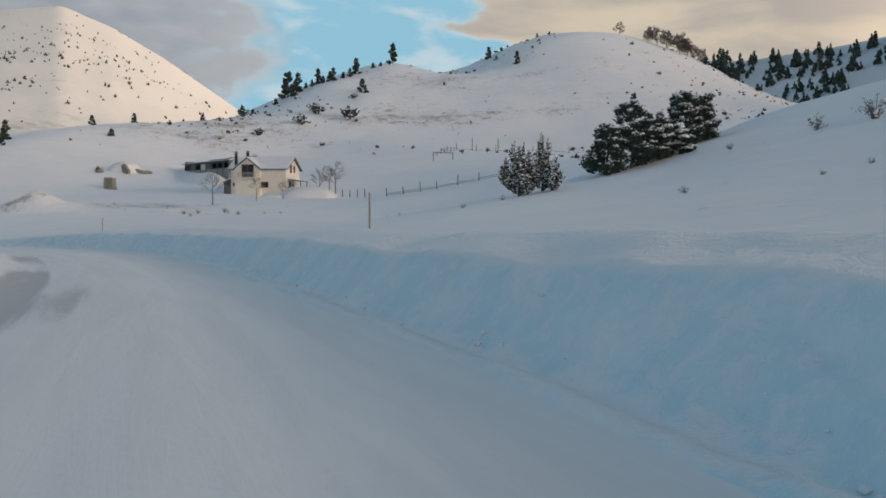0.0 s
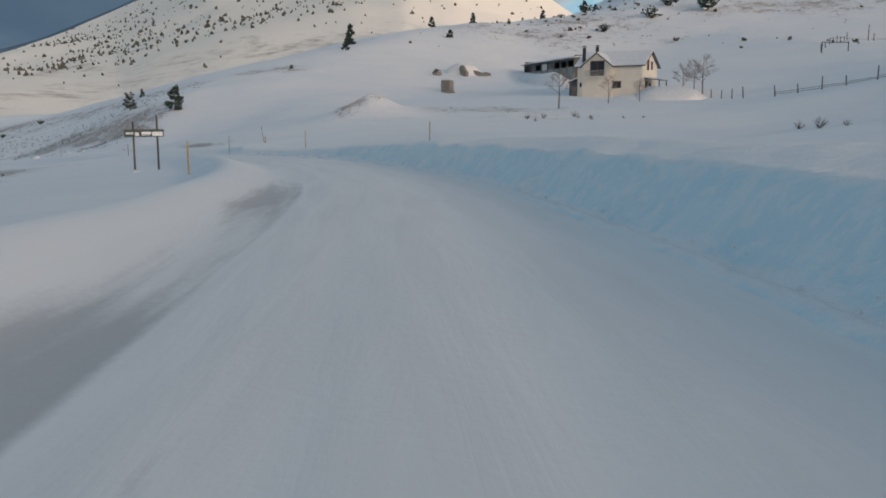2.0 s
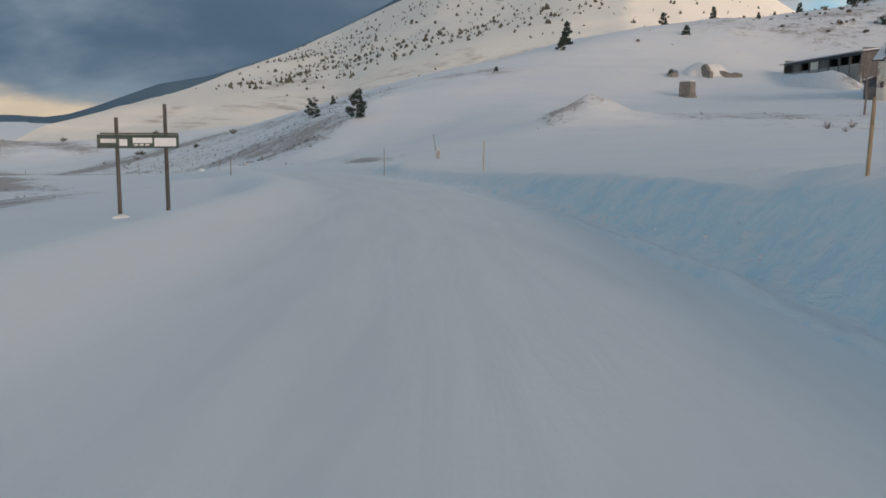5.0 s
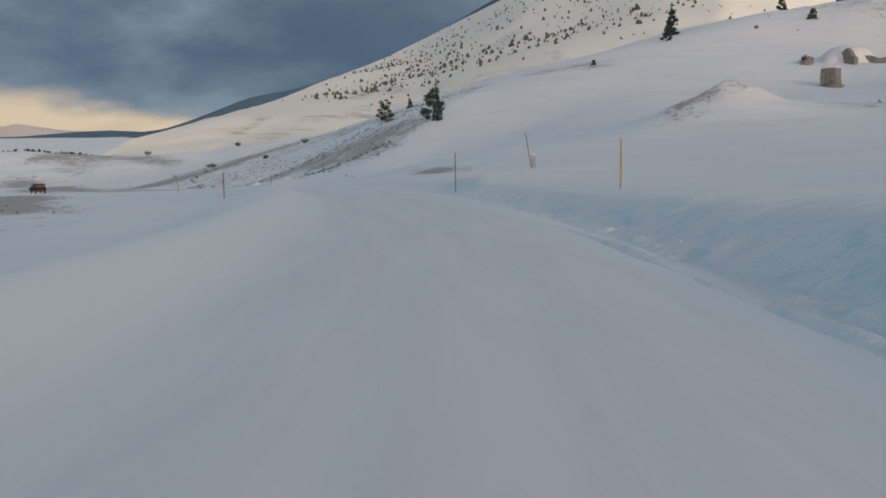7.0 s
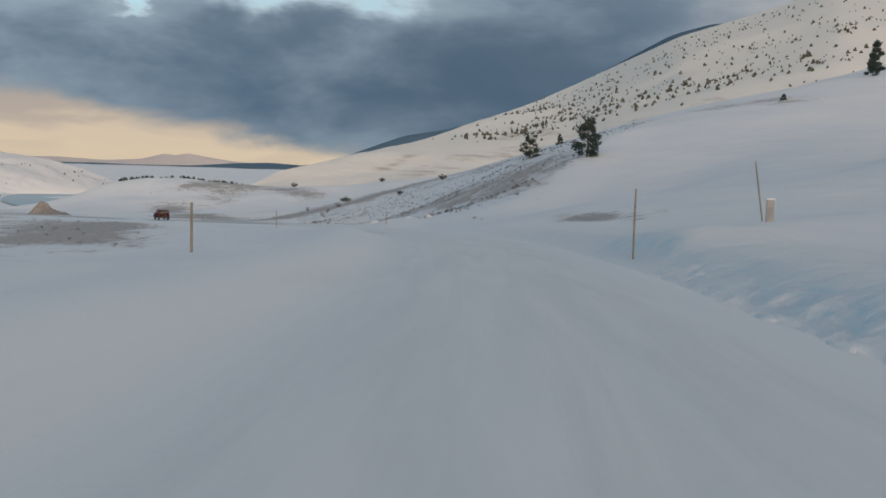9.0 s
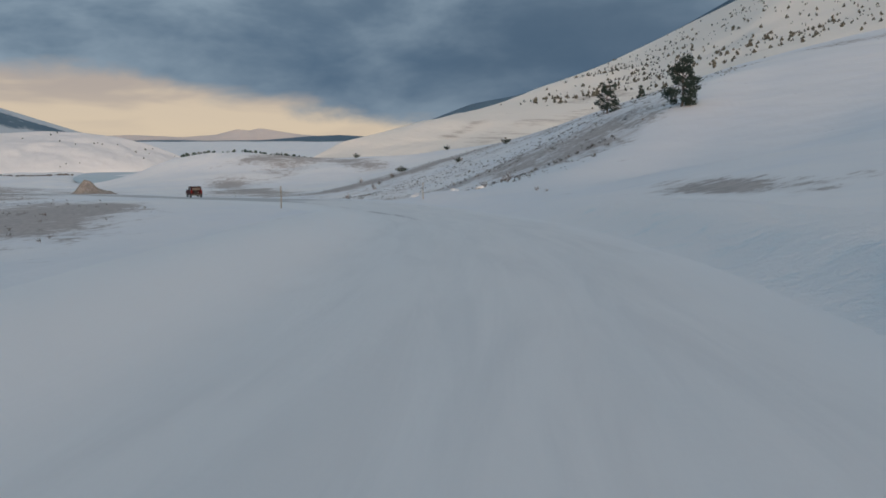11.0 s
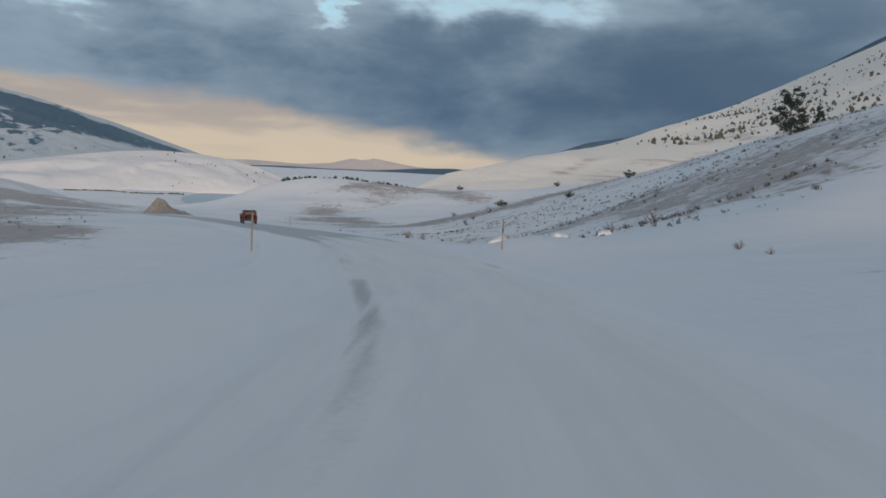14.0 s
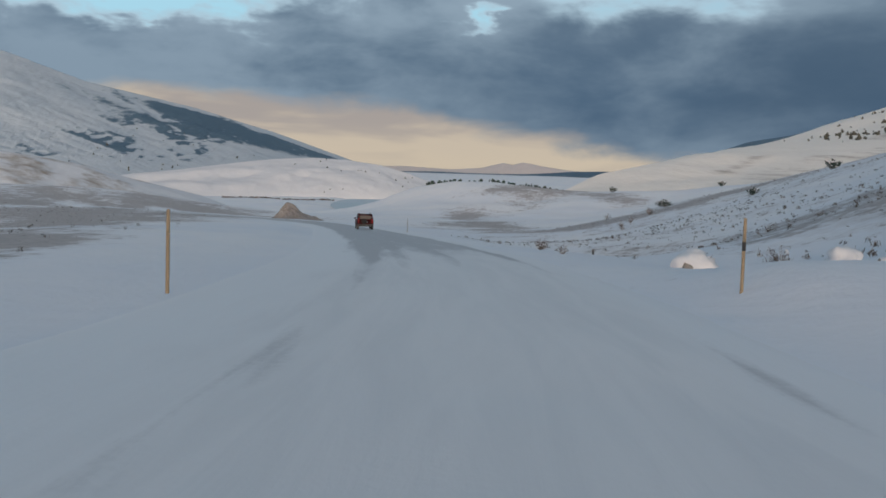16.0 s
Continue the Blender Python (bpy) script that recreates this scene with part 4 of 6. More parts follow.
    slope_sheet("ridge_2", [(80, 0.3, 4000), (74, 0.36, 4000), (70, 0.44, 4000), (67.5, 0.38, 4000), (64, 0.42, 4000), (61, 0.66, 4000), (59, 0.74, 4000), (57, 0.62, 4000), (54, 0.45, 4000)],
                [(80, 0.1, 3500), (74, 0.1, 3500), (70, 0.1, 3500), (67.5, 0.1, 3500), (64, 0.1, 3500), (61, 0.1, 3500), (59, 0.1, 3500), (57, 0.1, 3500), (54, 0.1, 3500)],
                HAZED_FOREST_SLOPE, "low blue wooded ridge across the far plain", 120, 24, 1.0, 3, 120, 54)
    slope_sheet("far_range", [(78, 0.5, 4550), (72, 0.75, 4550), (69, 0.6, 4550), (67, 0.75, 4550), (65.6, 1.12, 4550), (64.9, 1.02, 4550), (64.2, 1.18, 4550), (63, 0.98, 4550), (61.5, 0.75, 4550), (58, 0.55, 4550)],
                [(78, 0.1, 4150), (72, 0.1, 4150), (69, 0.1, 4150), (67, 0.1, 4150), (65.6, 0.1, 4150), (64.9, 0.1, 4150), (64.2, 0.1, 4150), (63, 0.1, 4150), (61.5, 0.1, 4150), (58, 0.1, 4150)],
                HAZED_FAR_SLOPE, "distant snowy range with pink light in its colour at the valley's end", 160, 30, 1.0, 6, 90, 64)
    slope_sheet("hill_3", [(-14, 9.0, 640), (-18, 9.2, 640), (-22, 9.0, 620), (-26, 9.4, 600), (-30, 10.0, 580), (-36, 11, 560), (-44, 11, 540)],
                [(-14, 4, 520), (-18, 4, 510), (-22, 4.2, 480), (-26, 4.5, 460), (-30, 5, 440), (-36, 6, 420), (-44, 6, 400)],
                PALE_SLOPE, "wooded snow hillside behind the near slope", 100, 40, 1.0, 5, 60, 74, eye=(0, 0, 0))
    # unseen hill added on the sun's side to shade the road and the fields
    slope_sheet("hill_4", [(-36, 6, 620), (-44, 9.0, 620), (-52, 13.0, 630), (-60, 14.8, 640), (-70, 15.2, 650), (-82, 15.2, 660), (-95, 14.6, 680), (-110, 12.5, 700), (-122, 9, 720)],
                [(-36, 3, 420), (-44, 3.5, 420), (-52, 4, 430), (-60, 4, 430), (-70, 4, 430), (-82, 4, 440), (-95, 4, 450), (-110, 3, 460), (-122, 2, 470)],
                PALE_SLOPE, "unseen hill added on the sunward side to shade the road", 90, 40, 1.0, 8, 80, 84, eye=(0, 0, 0))
    bm = bmesh.new()
    bmesh.ops.create_circle(bm, cap_ends=True, segments=48, radius=1, matrix=Matrix.Translation((-738, 322, -26.3)) @ Matrix.Rotation(radians(163.4), 4, "Z") @ Matrix.Diagonal((215, 50, 1, 1)))
    tagged(part("water", bm, WATER), "pale frozen lake at the foot of the hills", "lake", kind="structure")


def build_spoil_heap():
    """A heap of brown earth tipped beside the road, thinly dusted with snow."""
    n = 90
    x, y = [a.ravel() for a in np.meshgrid(np.linspace(-281, -261, n), np.linspace(141, 166, n), indexing="ij")]
    r = np.hypot((x + 270.5) / 4.5, (y - 149.6) / np.where(y > 149.6, 9.5, 2.4))
    r = r * (1 + 0.25 * waves(x, y, 4.0, 19, 3))
    z = height(x, y) - 0.5 + (4.0 + 2.0 * waves(x, y, 2.6, 12, 4)) * np.exp(-((r / 0.62) ** 1.3)) + 0.45 * waves(x, y, 1.3, 31, 3) * np.clip(1.3 - r, 0, 1)
    me = mesh_from("earth_mound", np.c_[x, y, z], sheet_faces(n, n), EARTH)
    tagged(new("earth_mound", me), "heap of brown earth dusted with snow beside the road", "earth heap")


build_ground()
build_road()
build_spoil_heap()
build_mountains()
build_bank()

# ---- things ----


def ground_at(x, y):
    return float(height([x], [y])[0])


def stand(x, y, turn=0.0, size=1.0, sink=0.05):
    """A pose on the ground, turned about the upright and scaled."""
    return pose(x, y, ground_at(x, y) - sink, 0, 0, turn) @ Matrix.Scale(size, 4)


def bough_pine(name, h, r, seed, boughs, label, group="", snowy=0.2, bare=0.12, lean=(0.0, 0.0), tuft=0.085, cone=False):
    """An old mountain pine: limbs that each carry a ragged cushion of needle sprays, with sky showing between them."""
    rng = np.random.RandomState(seed)
    tree = thing(name, label, "tree", group=group)
    stem = lambda f: np.array((lean[0] * f**2 + 0.03 * h * math.sin(5 * f + seed), lean[1] * f**2, h * f))
    limbs = [[(*stem(f), 0.034 * h * (1 - 0.86 * f)) for f in np.linspace(-0.08, 0.95, 8)]]
    c, ax, snow = [], [], []
    for b in range(boughs):
        f = bare + (1 - bare) * ((b + 0.6 * rng.rand()) / boughs) ** 0.9
        a = b * 2.4 + rng.randn() * 0.35
        reach = r * (0.25 + 0.75 * (1 - f) ** 0.6) * (0.55 + 0.5 * rng.rand()) * (0.3 + 0.7 * min(1.0, (f - bare + 0.18) / 0.3))
        if cone:
            reach = r * (0.1 + 0.8 * (1 - f) ** 0.85) * (0.6 + 0.45 * rng.rand())
        foot = stem(f * 0.92)
        tip = stem(f) + np.array((math.cos(a) * reach, math.sin(a) * reach, (0.04 + 0.10 * rng.rand()) * h))
        mid = (foot + tip) / 2 - np.array((0, 0, 0.02 * h))
        limbs.append([(*foot, 0.010 * h), (*mid, 0.007 * h), (*tip, 0.003 * h)])
        wide = r * (0.24 + 0.16 * rng.rand()) * (1.15 - 0.5 * f)
        for _ in range(int(150 * (wide / (0.3 * r)) ** 1.5)):
            g = rng.randn(3)
            g = g / np.linalg.norm(g) * rng.rand() ** 0.45 * np.array((1.0, 1.0, 0.72))
            p = tip + (mid - tip) * 0.45 * rng.rand() + g * wide
            c.append(p)
            ax.append(g + np.array((0.3 * math.cos(a), 0.3 * math.sin(a), 0.75)) + rng.randn(3) * 0.35)
            if g[2] > 0.3 and rng.rand() < snowy:
                snow.append(p + np.array((0, 0, 0.5 * tuft)))
    c, ax = np.array(c), np.array(ax)
    v, f = tubes(limbs, 6)
    child("trunk", mesh_from("trunk", v, f, BARK), tree, "dark bark trunk and limbs")
    long = tuft * (0.8 + 0.7 * rng.rand(len(c)))
    v, f = lumps(c, np.c_[long * 0.36, long * 0.36, long], rng, "octa", ax, 0.3)
    child("crown", mesh_from("crown", v, f, NEEDLES, False), tree, "dark green needle tufts")
    if snow:
        size = tuft * (0.6 + 0.9 * rng.rand(len(snow)))
        v, f = lumps(np.array(snow), np.c_[size * 1.3, size * 1.1, size * 0.55], rng)
        tagged(child("snow", mesh_from("snow", v, f, FRESH), tree, "clumps of snow lying on the boughs"), kind="stuff")
    return tree


def young_pine(name, h, r, seed, stems, label, snowy):
    """A young mountain pine: limbs that sweep out and turn up, each set with upright bottlebrush shoots."""
    rng = np.random.RandomState(seed)
    tree = thing(name, label, "tree")
    limbs, c, ax, sz = [[(0, 0, -0.3, 0.03 * h), (0.02, 0, 0.4 * h, 0.02 * h), (0, 0.02, 0.93 * h, 0.006 * h)]], [], [], []
    for k in range(stems):
        a, out = k * 2.4 + rng.randn() * 0.3, (0.12 + 0.88 * (k + 0.5) / stems) ** 0.7
        z0 = h * (0.60 - 0.58 * out)
        tip = np.array((math.cos(a) * r * out, math.sin(a) * r * out, h * (1.0 - 0.80 * out**1.1) * (0.85 + 0.25 * rng.rand())))
        mid = np.array((math.cos(a) * r * out * 0.8, math.sin(a) * r * out * 0.8, z0 + 0.05 * (tip[2] - z0)))
        t = np.linspace(0, 1, 6)[:, None]
        path = np.array((0, 0, z0)) * (1 - t) ** 2 + 2 * mid * t * (1 - t) + tip * t**2
        limbs.append(np.c_[path, np.linspace(0.012, 0.004, 6) * h])
        for q in np.linspace(0.15, 1.0, 9):
            p = np.array((0, 0, z0)) * (1 - q) ** 2 + 2 * mid * q * (1 - q) + tip * q**2
            for _ in range(2 if q < 0.95 else 1):
                side = np.array((*(rng.randn(2) * 0.22 + 0.22 * np.array((math.cos(a), math.sin(a)))), 1.0)) if q < 0.95 else np.array((0.0, 0.0, 1.0))
                long = (0.20 + 0.16 * rng.rand()) * (1.25 if q > 0.9 else 1.0) * h / 3.6
                foot = p + (rng.randn(3) * 0.05 if q < 0.95 else 0)
                limbs.append([(*foot, 0.012), (*(foot + side * long), 0.008), (*(foot + side * long * 2), 0.004)])
                # needles stand off the shoot in thin sprays
                for _n in range(9):
                    g = foot + side * long * 2 * rng.rand()
                    w = np.array((*(rng.randn(2)), 0.0))
                    w = w / np.linalg.norm(w) * 0.75 + side * 0.9
                    c.append(g + w * 0.05)
                    ax.append(w)
                    sz.append((0.018, 0.018, 0.085 + 0.05 * rng.rand()))
    v, f = tubes([np.asarray(p) for p in limbs], 5)
    child("trunk", mesh_from("trunk", v, f, BARK), tree, "dark bark trunk and limbs")
    c, ax, sz = np.array(c), np.array(ax), np.array(sz)
    v, f = lumps(c, sz * np.array((1.5, 1.5, 1.15)), rng, "octa", ax, 0.25)
    child("crown", mesh_from("crown", v, f, NEEDLES, False), tree, "dark green upright needle shoots")
    pick = rng.rand(len(c)) < snowy * 0.35
    s = 0.03 + 0.05 * rng.rand(pick.sum())
    v, f = lumps(c[pick] + np.array((0, 0, 0.02)), np.c_[s * 1.5, s * 1.2, s * 0.6], rng)
    tagged(child("snow", mesh_from("snow", v, f, FRESH), tree, "clumps of snow lying on the boughs"), kind="stuff")
    return tree


def shrub(name, h, r, seed, n, mat, label, group="", snowy=0.0, twiggy=True):
    """A low bush: stems from one root and a loose crown of twig tips."""
    rng = np.random.RandomState(seed)
    bush = thing(name, label, "shrub", group=group)
    stems, c, ax = [], [], []
    for k in range(max(6, n // 8)):
        a, lean = rng.rand() * 6.283, rng.rand() ** 0.6
        tip = np.array((math.cos(a) * r * lean, math.sin(a) * r * lean, h * (1 - 0.45 * lean**2) * (0.6 + 0.45 * rng.rand())))
        mid = tip * np.array((0.45, 0.45, 0.6))
        stems.append([(0, 0, -0.15, 0.02 * h), (*mid, 0.012 * h), (*tip, 0.004 * h)])
        for t in np.linspace(0.35, 1.0, 8):
            c.append(2 * mid * t * (1 - t) + tip * t**2 + rng.randn(3) * 0.07 * h)
            ax.append(tip + rng.randn(3) * 0.5 * h)
    v, f = tubes(stems, 5)
    child("stems", mesh_from("stems", v, f, BARK), bush)
    c, ax = np.array(c), np.array(ax)
    long = h * (0.05 + 0.05 * rng.rand(len(c))) * (1.0 if twiggy else 1.5)
    v, f = lumps(c, np.c_[long * (0.2 if twiggy else 0.5), long * (0.2 if twiggy else 0.5), long], rng, "octa", ax, 0.3)
    child("crown", mesh_from("crown", v, f, mat, False), bush)
    if snowy:
        pick = rng.rand(len(c)) < snowy
        v, f = lumps(c[pick] + np.array((0, 0, 0.04 * h)), np.c_[long, long * 1.1, long * 0.5][pick] * 1.1, rng)
        tagged(child("snow", mesh_from("snow", v, f, FRESH), bush, "snow lying on the twigs"), kind="stuff")
    return bush


def bare_tree(name, h, seed, label, group="", spread=0.45, mat=None, thin=0.011):
    """A leafless tree: trunk, forking limbs and a haze of fine twigs."""
    mat = mat or BIRCH
    rng = np.random.RandomState(seed)
    tree = thing(name, label, "tree", group=group)
    trunk, twigs = [[(0, 0, -0.2, 0.022 * h), (0.01 * h, 0, 0.3 * h, 0.016 * h), (0, 0.01 * h, 0.62 * h, 0.008 * h), (0, 0, 0.97 * h, 0.002 * h)]], []

    def grow(p, d, length, radius, level):
        q = p + d * length
        bend = (p + q) / 2 + rng.randn(3) * 0.06 * length
        twigs.append([(*p, radius), (*bend, radius * 0.8), (*q, radius * 0.45)])
        if level < 3:
            for _ in range(4 if level else 5):
                side = d + rng.randn(3) * spread
                side[2] = abs(side[2]) * 0.8 + 0.15
                grow(p + d * length * (0.45 + 0.55 * rng.rand()), side / np.linalg.norm(side), length * (0.5 + 0.25 * rng.rand()), max(radius * 0.55, thin), level + 1)

    for k in range(8):
        a, z = k * 2.4 + rng.rand(), (0.3 + 0.55 * k / 8) * h
        d = np.array((math.cos(a) * 0.7, math.sin(a) * 0.7, 0.75))
        grow(np.array((0, 0, z)), d / np.linalg.norm(d), h * 0.24 * (1.1 - 0.5 * k / 8), 0.0055 * h, 0)
    v, f = tubes(trunk, 7)
    child("trunk", mesh_from("trunk", v, f, mat), tree)
    v, f = tubes(twigs, 3)
    child("twig_crown", mesh_from("twig_crown", v, f, mat), tree, "fine leafless twigs")
    return tree


def roadside_pole(x, y, top, mat, label, radius=0.045, lean=(0, 0), band=True):
    """A marker pole that stands in the verge, its tip at that height."""
    z = ground_at(x, y)
    pole = thing("marker_pole", label, "marker pole", pose(x, y, z), "marker poles along the road")
    h = top - z
    foot, tip = Vector((0, 0, -0.5)), Vector((lean[0], lean[1], h))
    cut = foot.lerp(tip, 0.78)
    part("shaft", rod(foot, cut, radius, radius * 0.95, 10), mat, pole, smooth=True)
    part("tip", rod(cut, tip, radius * 0.95, radius * 0.85, 10), mat, pole, smooth=True)
    if band:
        part("band", rod(foot.lerp(tip, 0.70), foot.lerp(tip, 0.78), radius * 1.06, radius * 1.05, 10), POLE_BLACK, pole, "worn dark band", smooth=True)
    return pole


def build_poles():
    plain, yellow = "weathered wooden marker pole standing in roadside snow", "yellow-painted marker pole standing in roadside snow"
    roadside_pole(-0.9, 25.6, 0.42, POLE_GREY, plain, 0.03, band=False)
    roadside_pole(-28.7, 53.4, -1.6, YELLOW, yellow, 0.036, (0.02, -0.06), False)
    roadside_pole(-20.05, 59.6, -0.8, TAN, "bleached tan marker pole standing in roadside snow", 0.024, (0.03, 0), False)
    roadside_pole(-40.2, 86.2, -1.82, YELLOW, yellow, 0.027, band=False)
    roadside_pole(-54.2, 97.0, -2.5, POLE_GREY, plain, 0.028, band=False)
    roadside_pole(-57.6, 86.1, -3.0, POLE_GREY, plain, 0.03, band=False)
    roadside_pole(-106.0, 117.8, -5.6, TAN, "bleached tan marker pole standing in roadside snow", 0.036, (-0.03, 0.02), False)
    roadside_pole(-101.1, 126.05, -5.41, TAN, "faded tan marker pole standing in bank snow", 0.028)
    roadside_pole(-140.0, 146.3, -9.3, SIGN_POST, "dark wooden post standing in the gully snow", 0.08, band=False)
    roadside_pole(-170.2, 143.4, -9.0, POLE_GREY, plain, 0.03, band=False)
    roadside_pole(-53.6, 102.9, -1.6, POLE_GREY, "thin grey pole leaning beside a kilometre stone", 0.024, (-0.30, -0.22), False)
    z = ground_at(-53, 102)
    stone = thing("kilometre_stone", "small grey kilometre stone in the verge snow", "marker stone", pose(-53, 102, z, 0, 0, 35))
    part("body", block((0.22, 0.16, 1.2), (0, 0, 0.05), 0.03), PALE_STONE, stone)
    part("snow_cap", block((0.24, 0.18, 0.07), (0, 0, 0.67), 0.03), FRESH, stone, "cap of snow")


def build_sign():
    """Two tall posts that carry a long name board half covered by snow."""
    a, b = Vector((-40.8, 65.4, 0)), Vector((-39.85, 66.4, 0))
    mid = (a + b) / 2
    d = (b - a).normalized()
    yaw = math.degrees(math.atan2(d.y, d.x))
    base = min(ground_at(a.x, a.y), ground_at(b.x, b.y))
    sign = thing("road_sign", "dark wooden place sign on two tall posts in snow", "road sign", pose(mid.x, mid.y, base, 0, 0, yaw))
    half = (b - a).length / 2
    part("post", rod((-half, 0, -0.4), (-half, 0, -0.9 - base), 0.065, 0.055, 10), SIGN_POST, sign, smooth=True)
    part("post", rod((half, 0, -0.4), (half, 0, -0.5 - base), 0.065, 0.055, 10), SIGN_POST, sign, smooth=True)
    z = -1.6 - base
    board = part("board", block((2.3, 0.05, 0.4), (-0.08, -0.09, z), 0.015), SIGN_FACE, sign, "long dark green board")
    part("lettering_bar", block((0.42, 0.012, 0.12), (-0.92, -0.118, z + 0.02)), SIGN_BAR, board, "pale bar of worn lettering")
    part("snow_patch", block((0.62, 0.02, 0.25), (0.68, -0.122, z - 0.02), 0.008), FRESH, board, "snow blown onto the board")
    part("snow_patch", block((0.55, 0.02, 0.16), (0.04, -0.122, z + 0.03), 0.008), FRESH, board, "snow blown onto the board")
    for k in range(3):
        part("lettering_bar", block((0.11, 0.012, 0.05), (-0.15 + 0.16 * k, -0.118, z - 0.1)), SIGN_BAR, board, "pale bar of worn lettering")
    part("snow_patch", block((0.22, 0.02, 0.2), (-0.5, -0.122, z - 0.03), 0.008), FRESH, board, "snow blown onto the board")
    part("rail", block((2.2, 0.06, 0.05), (-0.05, -0.02, z + 0.23), 0.01), SIGN_POST, sign)
    part("snow_foot", lump_bm((-half, -0.1, -0.02), (0.3, 0.25, 0.14), 3), FRESH, sign, "small drift at the post", True)


def lump_bm(at, size, seed, rough=0.16):
    bm = bmesh.new()
    bmesh.ops.create_icosphere(bm, subdivisions=3, radius=1)
    for v in bm.verts:
        k = 1 + rough * noise.noise(v.co * 1.7 + Vector((seed, 0, 0))) + 0.5 * rough * noise.noise(v.co * 4 + Vector((0, seed, 0)))
        v.co = Vector((v.co.x * size[0] * k + at[0], v.co.y * size[1] * k + at[1], v.co.z * size[2] * k + at[2]))
    return bm


def window(parent, x, y, z, w, h, face=-1, panes=2, mat=SHUTTER, along="x", sill=True):
    """A framed window let into a wall that faces -y, or +x with along='y'."""
    turn = Matrix.Rotation(radians(90), 4, "Z") if along == "y" else Matrix()
    at = Matrix.Translation((x, y, z)) @ turn

    def put(name, bm, m, under, label=""):
        bm.transform(at)
        return part(name, bm, m, under, label)

    bm = None
    for dx in (-w / 2, w / 2):
        bm = block((0.09, 0.12, h + 0.09), (dx, -0.03, 0), 0.01, bm=bm)
    for dz in (-h / 2, h / 2):
        bm = block((w, 0.12, 0.09), (0, -0.03, dz), 0.01, bm=bm)
    win = put("window", bm, mat, parent, "brown timber window")
    for k in range(panes):
        put("pane", block((w / panes - 0.06, 0.03, h - 0.1), (-w / 2 + (k + 0.5) * w / panes, -0.005, 0)), GLASS, win)
    if panes > 1:
        put("mullion", block((0.07, 0.08, h), (0, -0.03, 0), 0.01), mat, win)
    if sill:
        put("sill", block((w + 0.25, 0.22, 0.05), (0, -0.08, -h / 2 - 0.07), 0.01), FRESH, win, "snow-covered sill")
    return win


def build_house():
    """A two-storey plastered house with a front gable over a balcony, side porch and lean-to."""
    W, D, E, R = 10.6, 8.4, 4.9, 7.1
    x0, y0, z0 = -26.3, 163.2, 2.1
    house = thing("house", "cream plastered two-storey house with snow-covered roofs", "house", pose(x0, y0, z0, 0, 0, -10.5))
    # local: front faces -y at y=0, x from -W/2 to W/2
    wall = block((W, D, E + 1.2), (0, D / 2, E / 2 - 0.6), 0.02)
    for side in (-1, 1):
        prism([(-D / 2, E - 0.002), (D / 2, E - 0.002), (0, R)], 0.4, Matrix.Translation((side * (W / 2 - 0.2), D / 2, 0)) @ Matrix.Rotation(radians(90), 4, "Z"), wall)
    gw, gx, peak = 4.9, -1.9, E + 1.95
    prism([(-gw / 2, -1.0), (gw / 2, -1.0), (gw / 2, E - 0.02), (0, peak), (-gw / 2, E - 0.02)], 2.4, Matrix.Translation((gx, 0.6, 0)), wall)
    part("wall", wall, PLASTER, house)
    # main roof: two slopes, dark metal under snow
    slope = math.atan2(R - E, D / 2)
    long = math.hypot(R - E, D / 2) + 0.55
    for face in (-1, 1):
        turn = Matrix.Rotation(-face * slope, 4, "X")
        mid = Vector((0, D / 2 + face * (D / 4 + 0.2), (E + R) / 2 - 0.02))
        roof = part("roof", block((W + 1.0, long, 0.12), mid, 0.015, turn), SLATE, house, "dark metal roof edge")
        part("snow_cover", block((W + 0.9, long - 0.12, 0.24), mid + Vector((0, face * math.sin(slope) * 0.18, math.cos(slope) * 0.18)), 0.08, turn), FRESH, roof, "thick snow on the roof")
    # front gable roof
    gs = math.atan2(peak - E, gw / 2)
    gl = math.hypot(peak - E, gw / 2) + 0.4
    for side in (-1, 1):
        turn = Matrix.Rotation(side * gs, 4, "Y")
        mid = Vector((gx + side * (gw / 4 + 0.14), 1.2, (E + peak) / 2 - 0.04))
        roof = part("gable_roof", block((gl, 4.4, 0.12), mid, 0.015, turn), SLATE, house, "dark metal gable roof edge")
        part("snow_cover", block((gl - 0.1, 4.3, 0.14), mid + Vector((side * math.sin(gs) * 0.13, 0.08, math.cos(gs) * 0.13)), 0.05, turn), FRESH, roof, "thick snow on the gable")
    # balcony doors under the gable
    for dx in (-0.58, 0.58):
        window(house, gx + 0.1 + dx, -0.62, 4.45, 1.05, 2.4, panes=1, sill=False)
    bal = part("balcony", block((3.5, 0.9, 0.14), (gx + 0.1, -1.05, 3.15), 0.02), PLASTER, house)
    part("handrail", block((3.5, 0.07, 0.07), (gx + 0.1, -1.47, 4.15), 0.015), PALE_STONE, bal, "pale balcony handrail")
    for k in range(15):
        part("baluster", block((0.06, 0.05, 0.95), (gx + 0.1 - 1.68 + k * 0.24, -1.47, 3.68)), PALE_STONE, bal)
    for dx in (-1.7, 1.7):
        part("side_rail", block((0.07, 0.8, 0.07), (gx + 0.1 + dx, -1.05, 4.15), 0.015), PALE_STONE, bal)
    part("snow_cover", block((3.4, 0.7, 0.12), (gx + 0.1, -1.05, 3.28), 0.05), FRESH, bal, "snow on the balcony floor")
    window(house, -4.55, -0.01, 2.0, 0.62, 0.62, panes=1)
    window(house, 1.2, -0.01, 1.95, 1.4, 1.0)
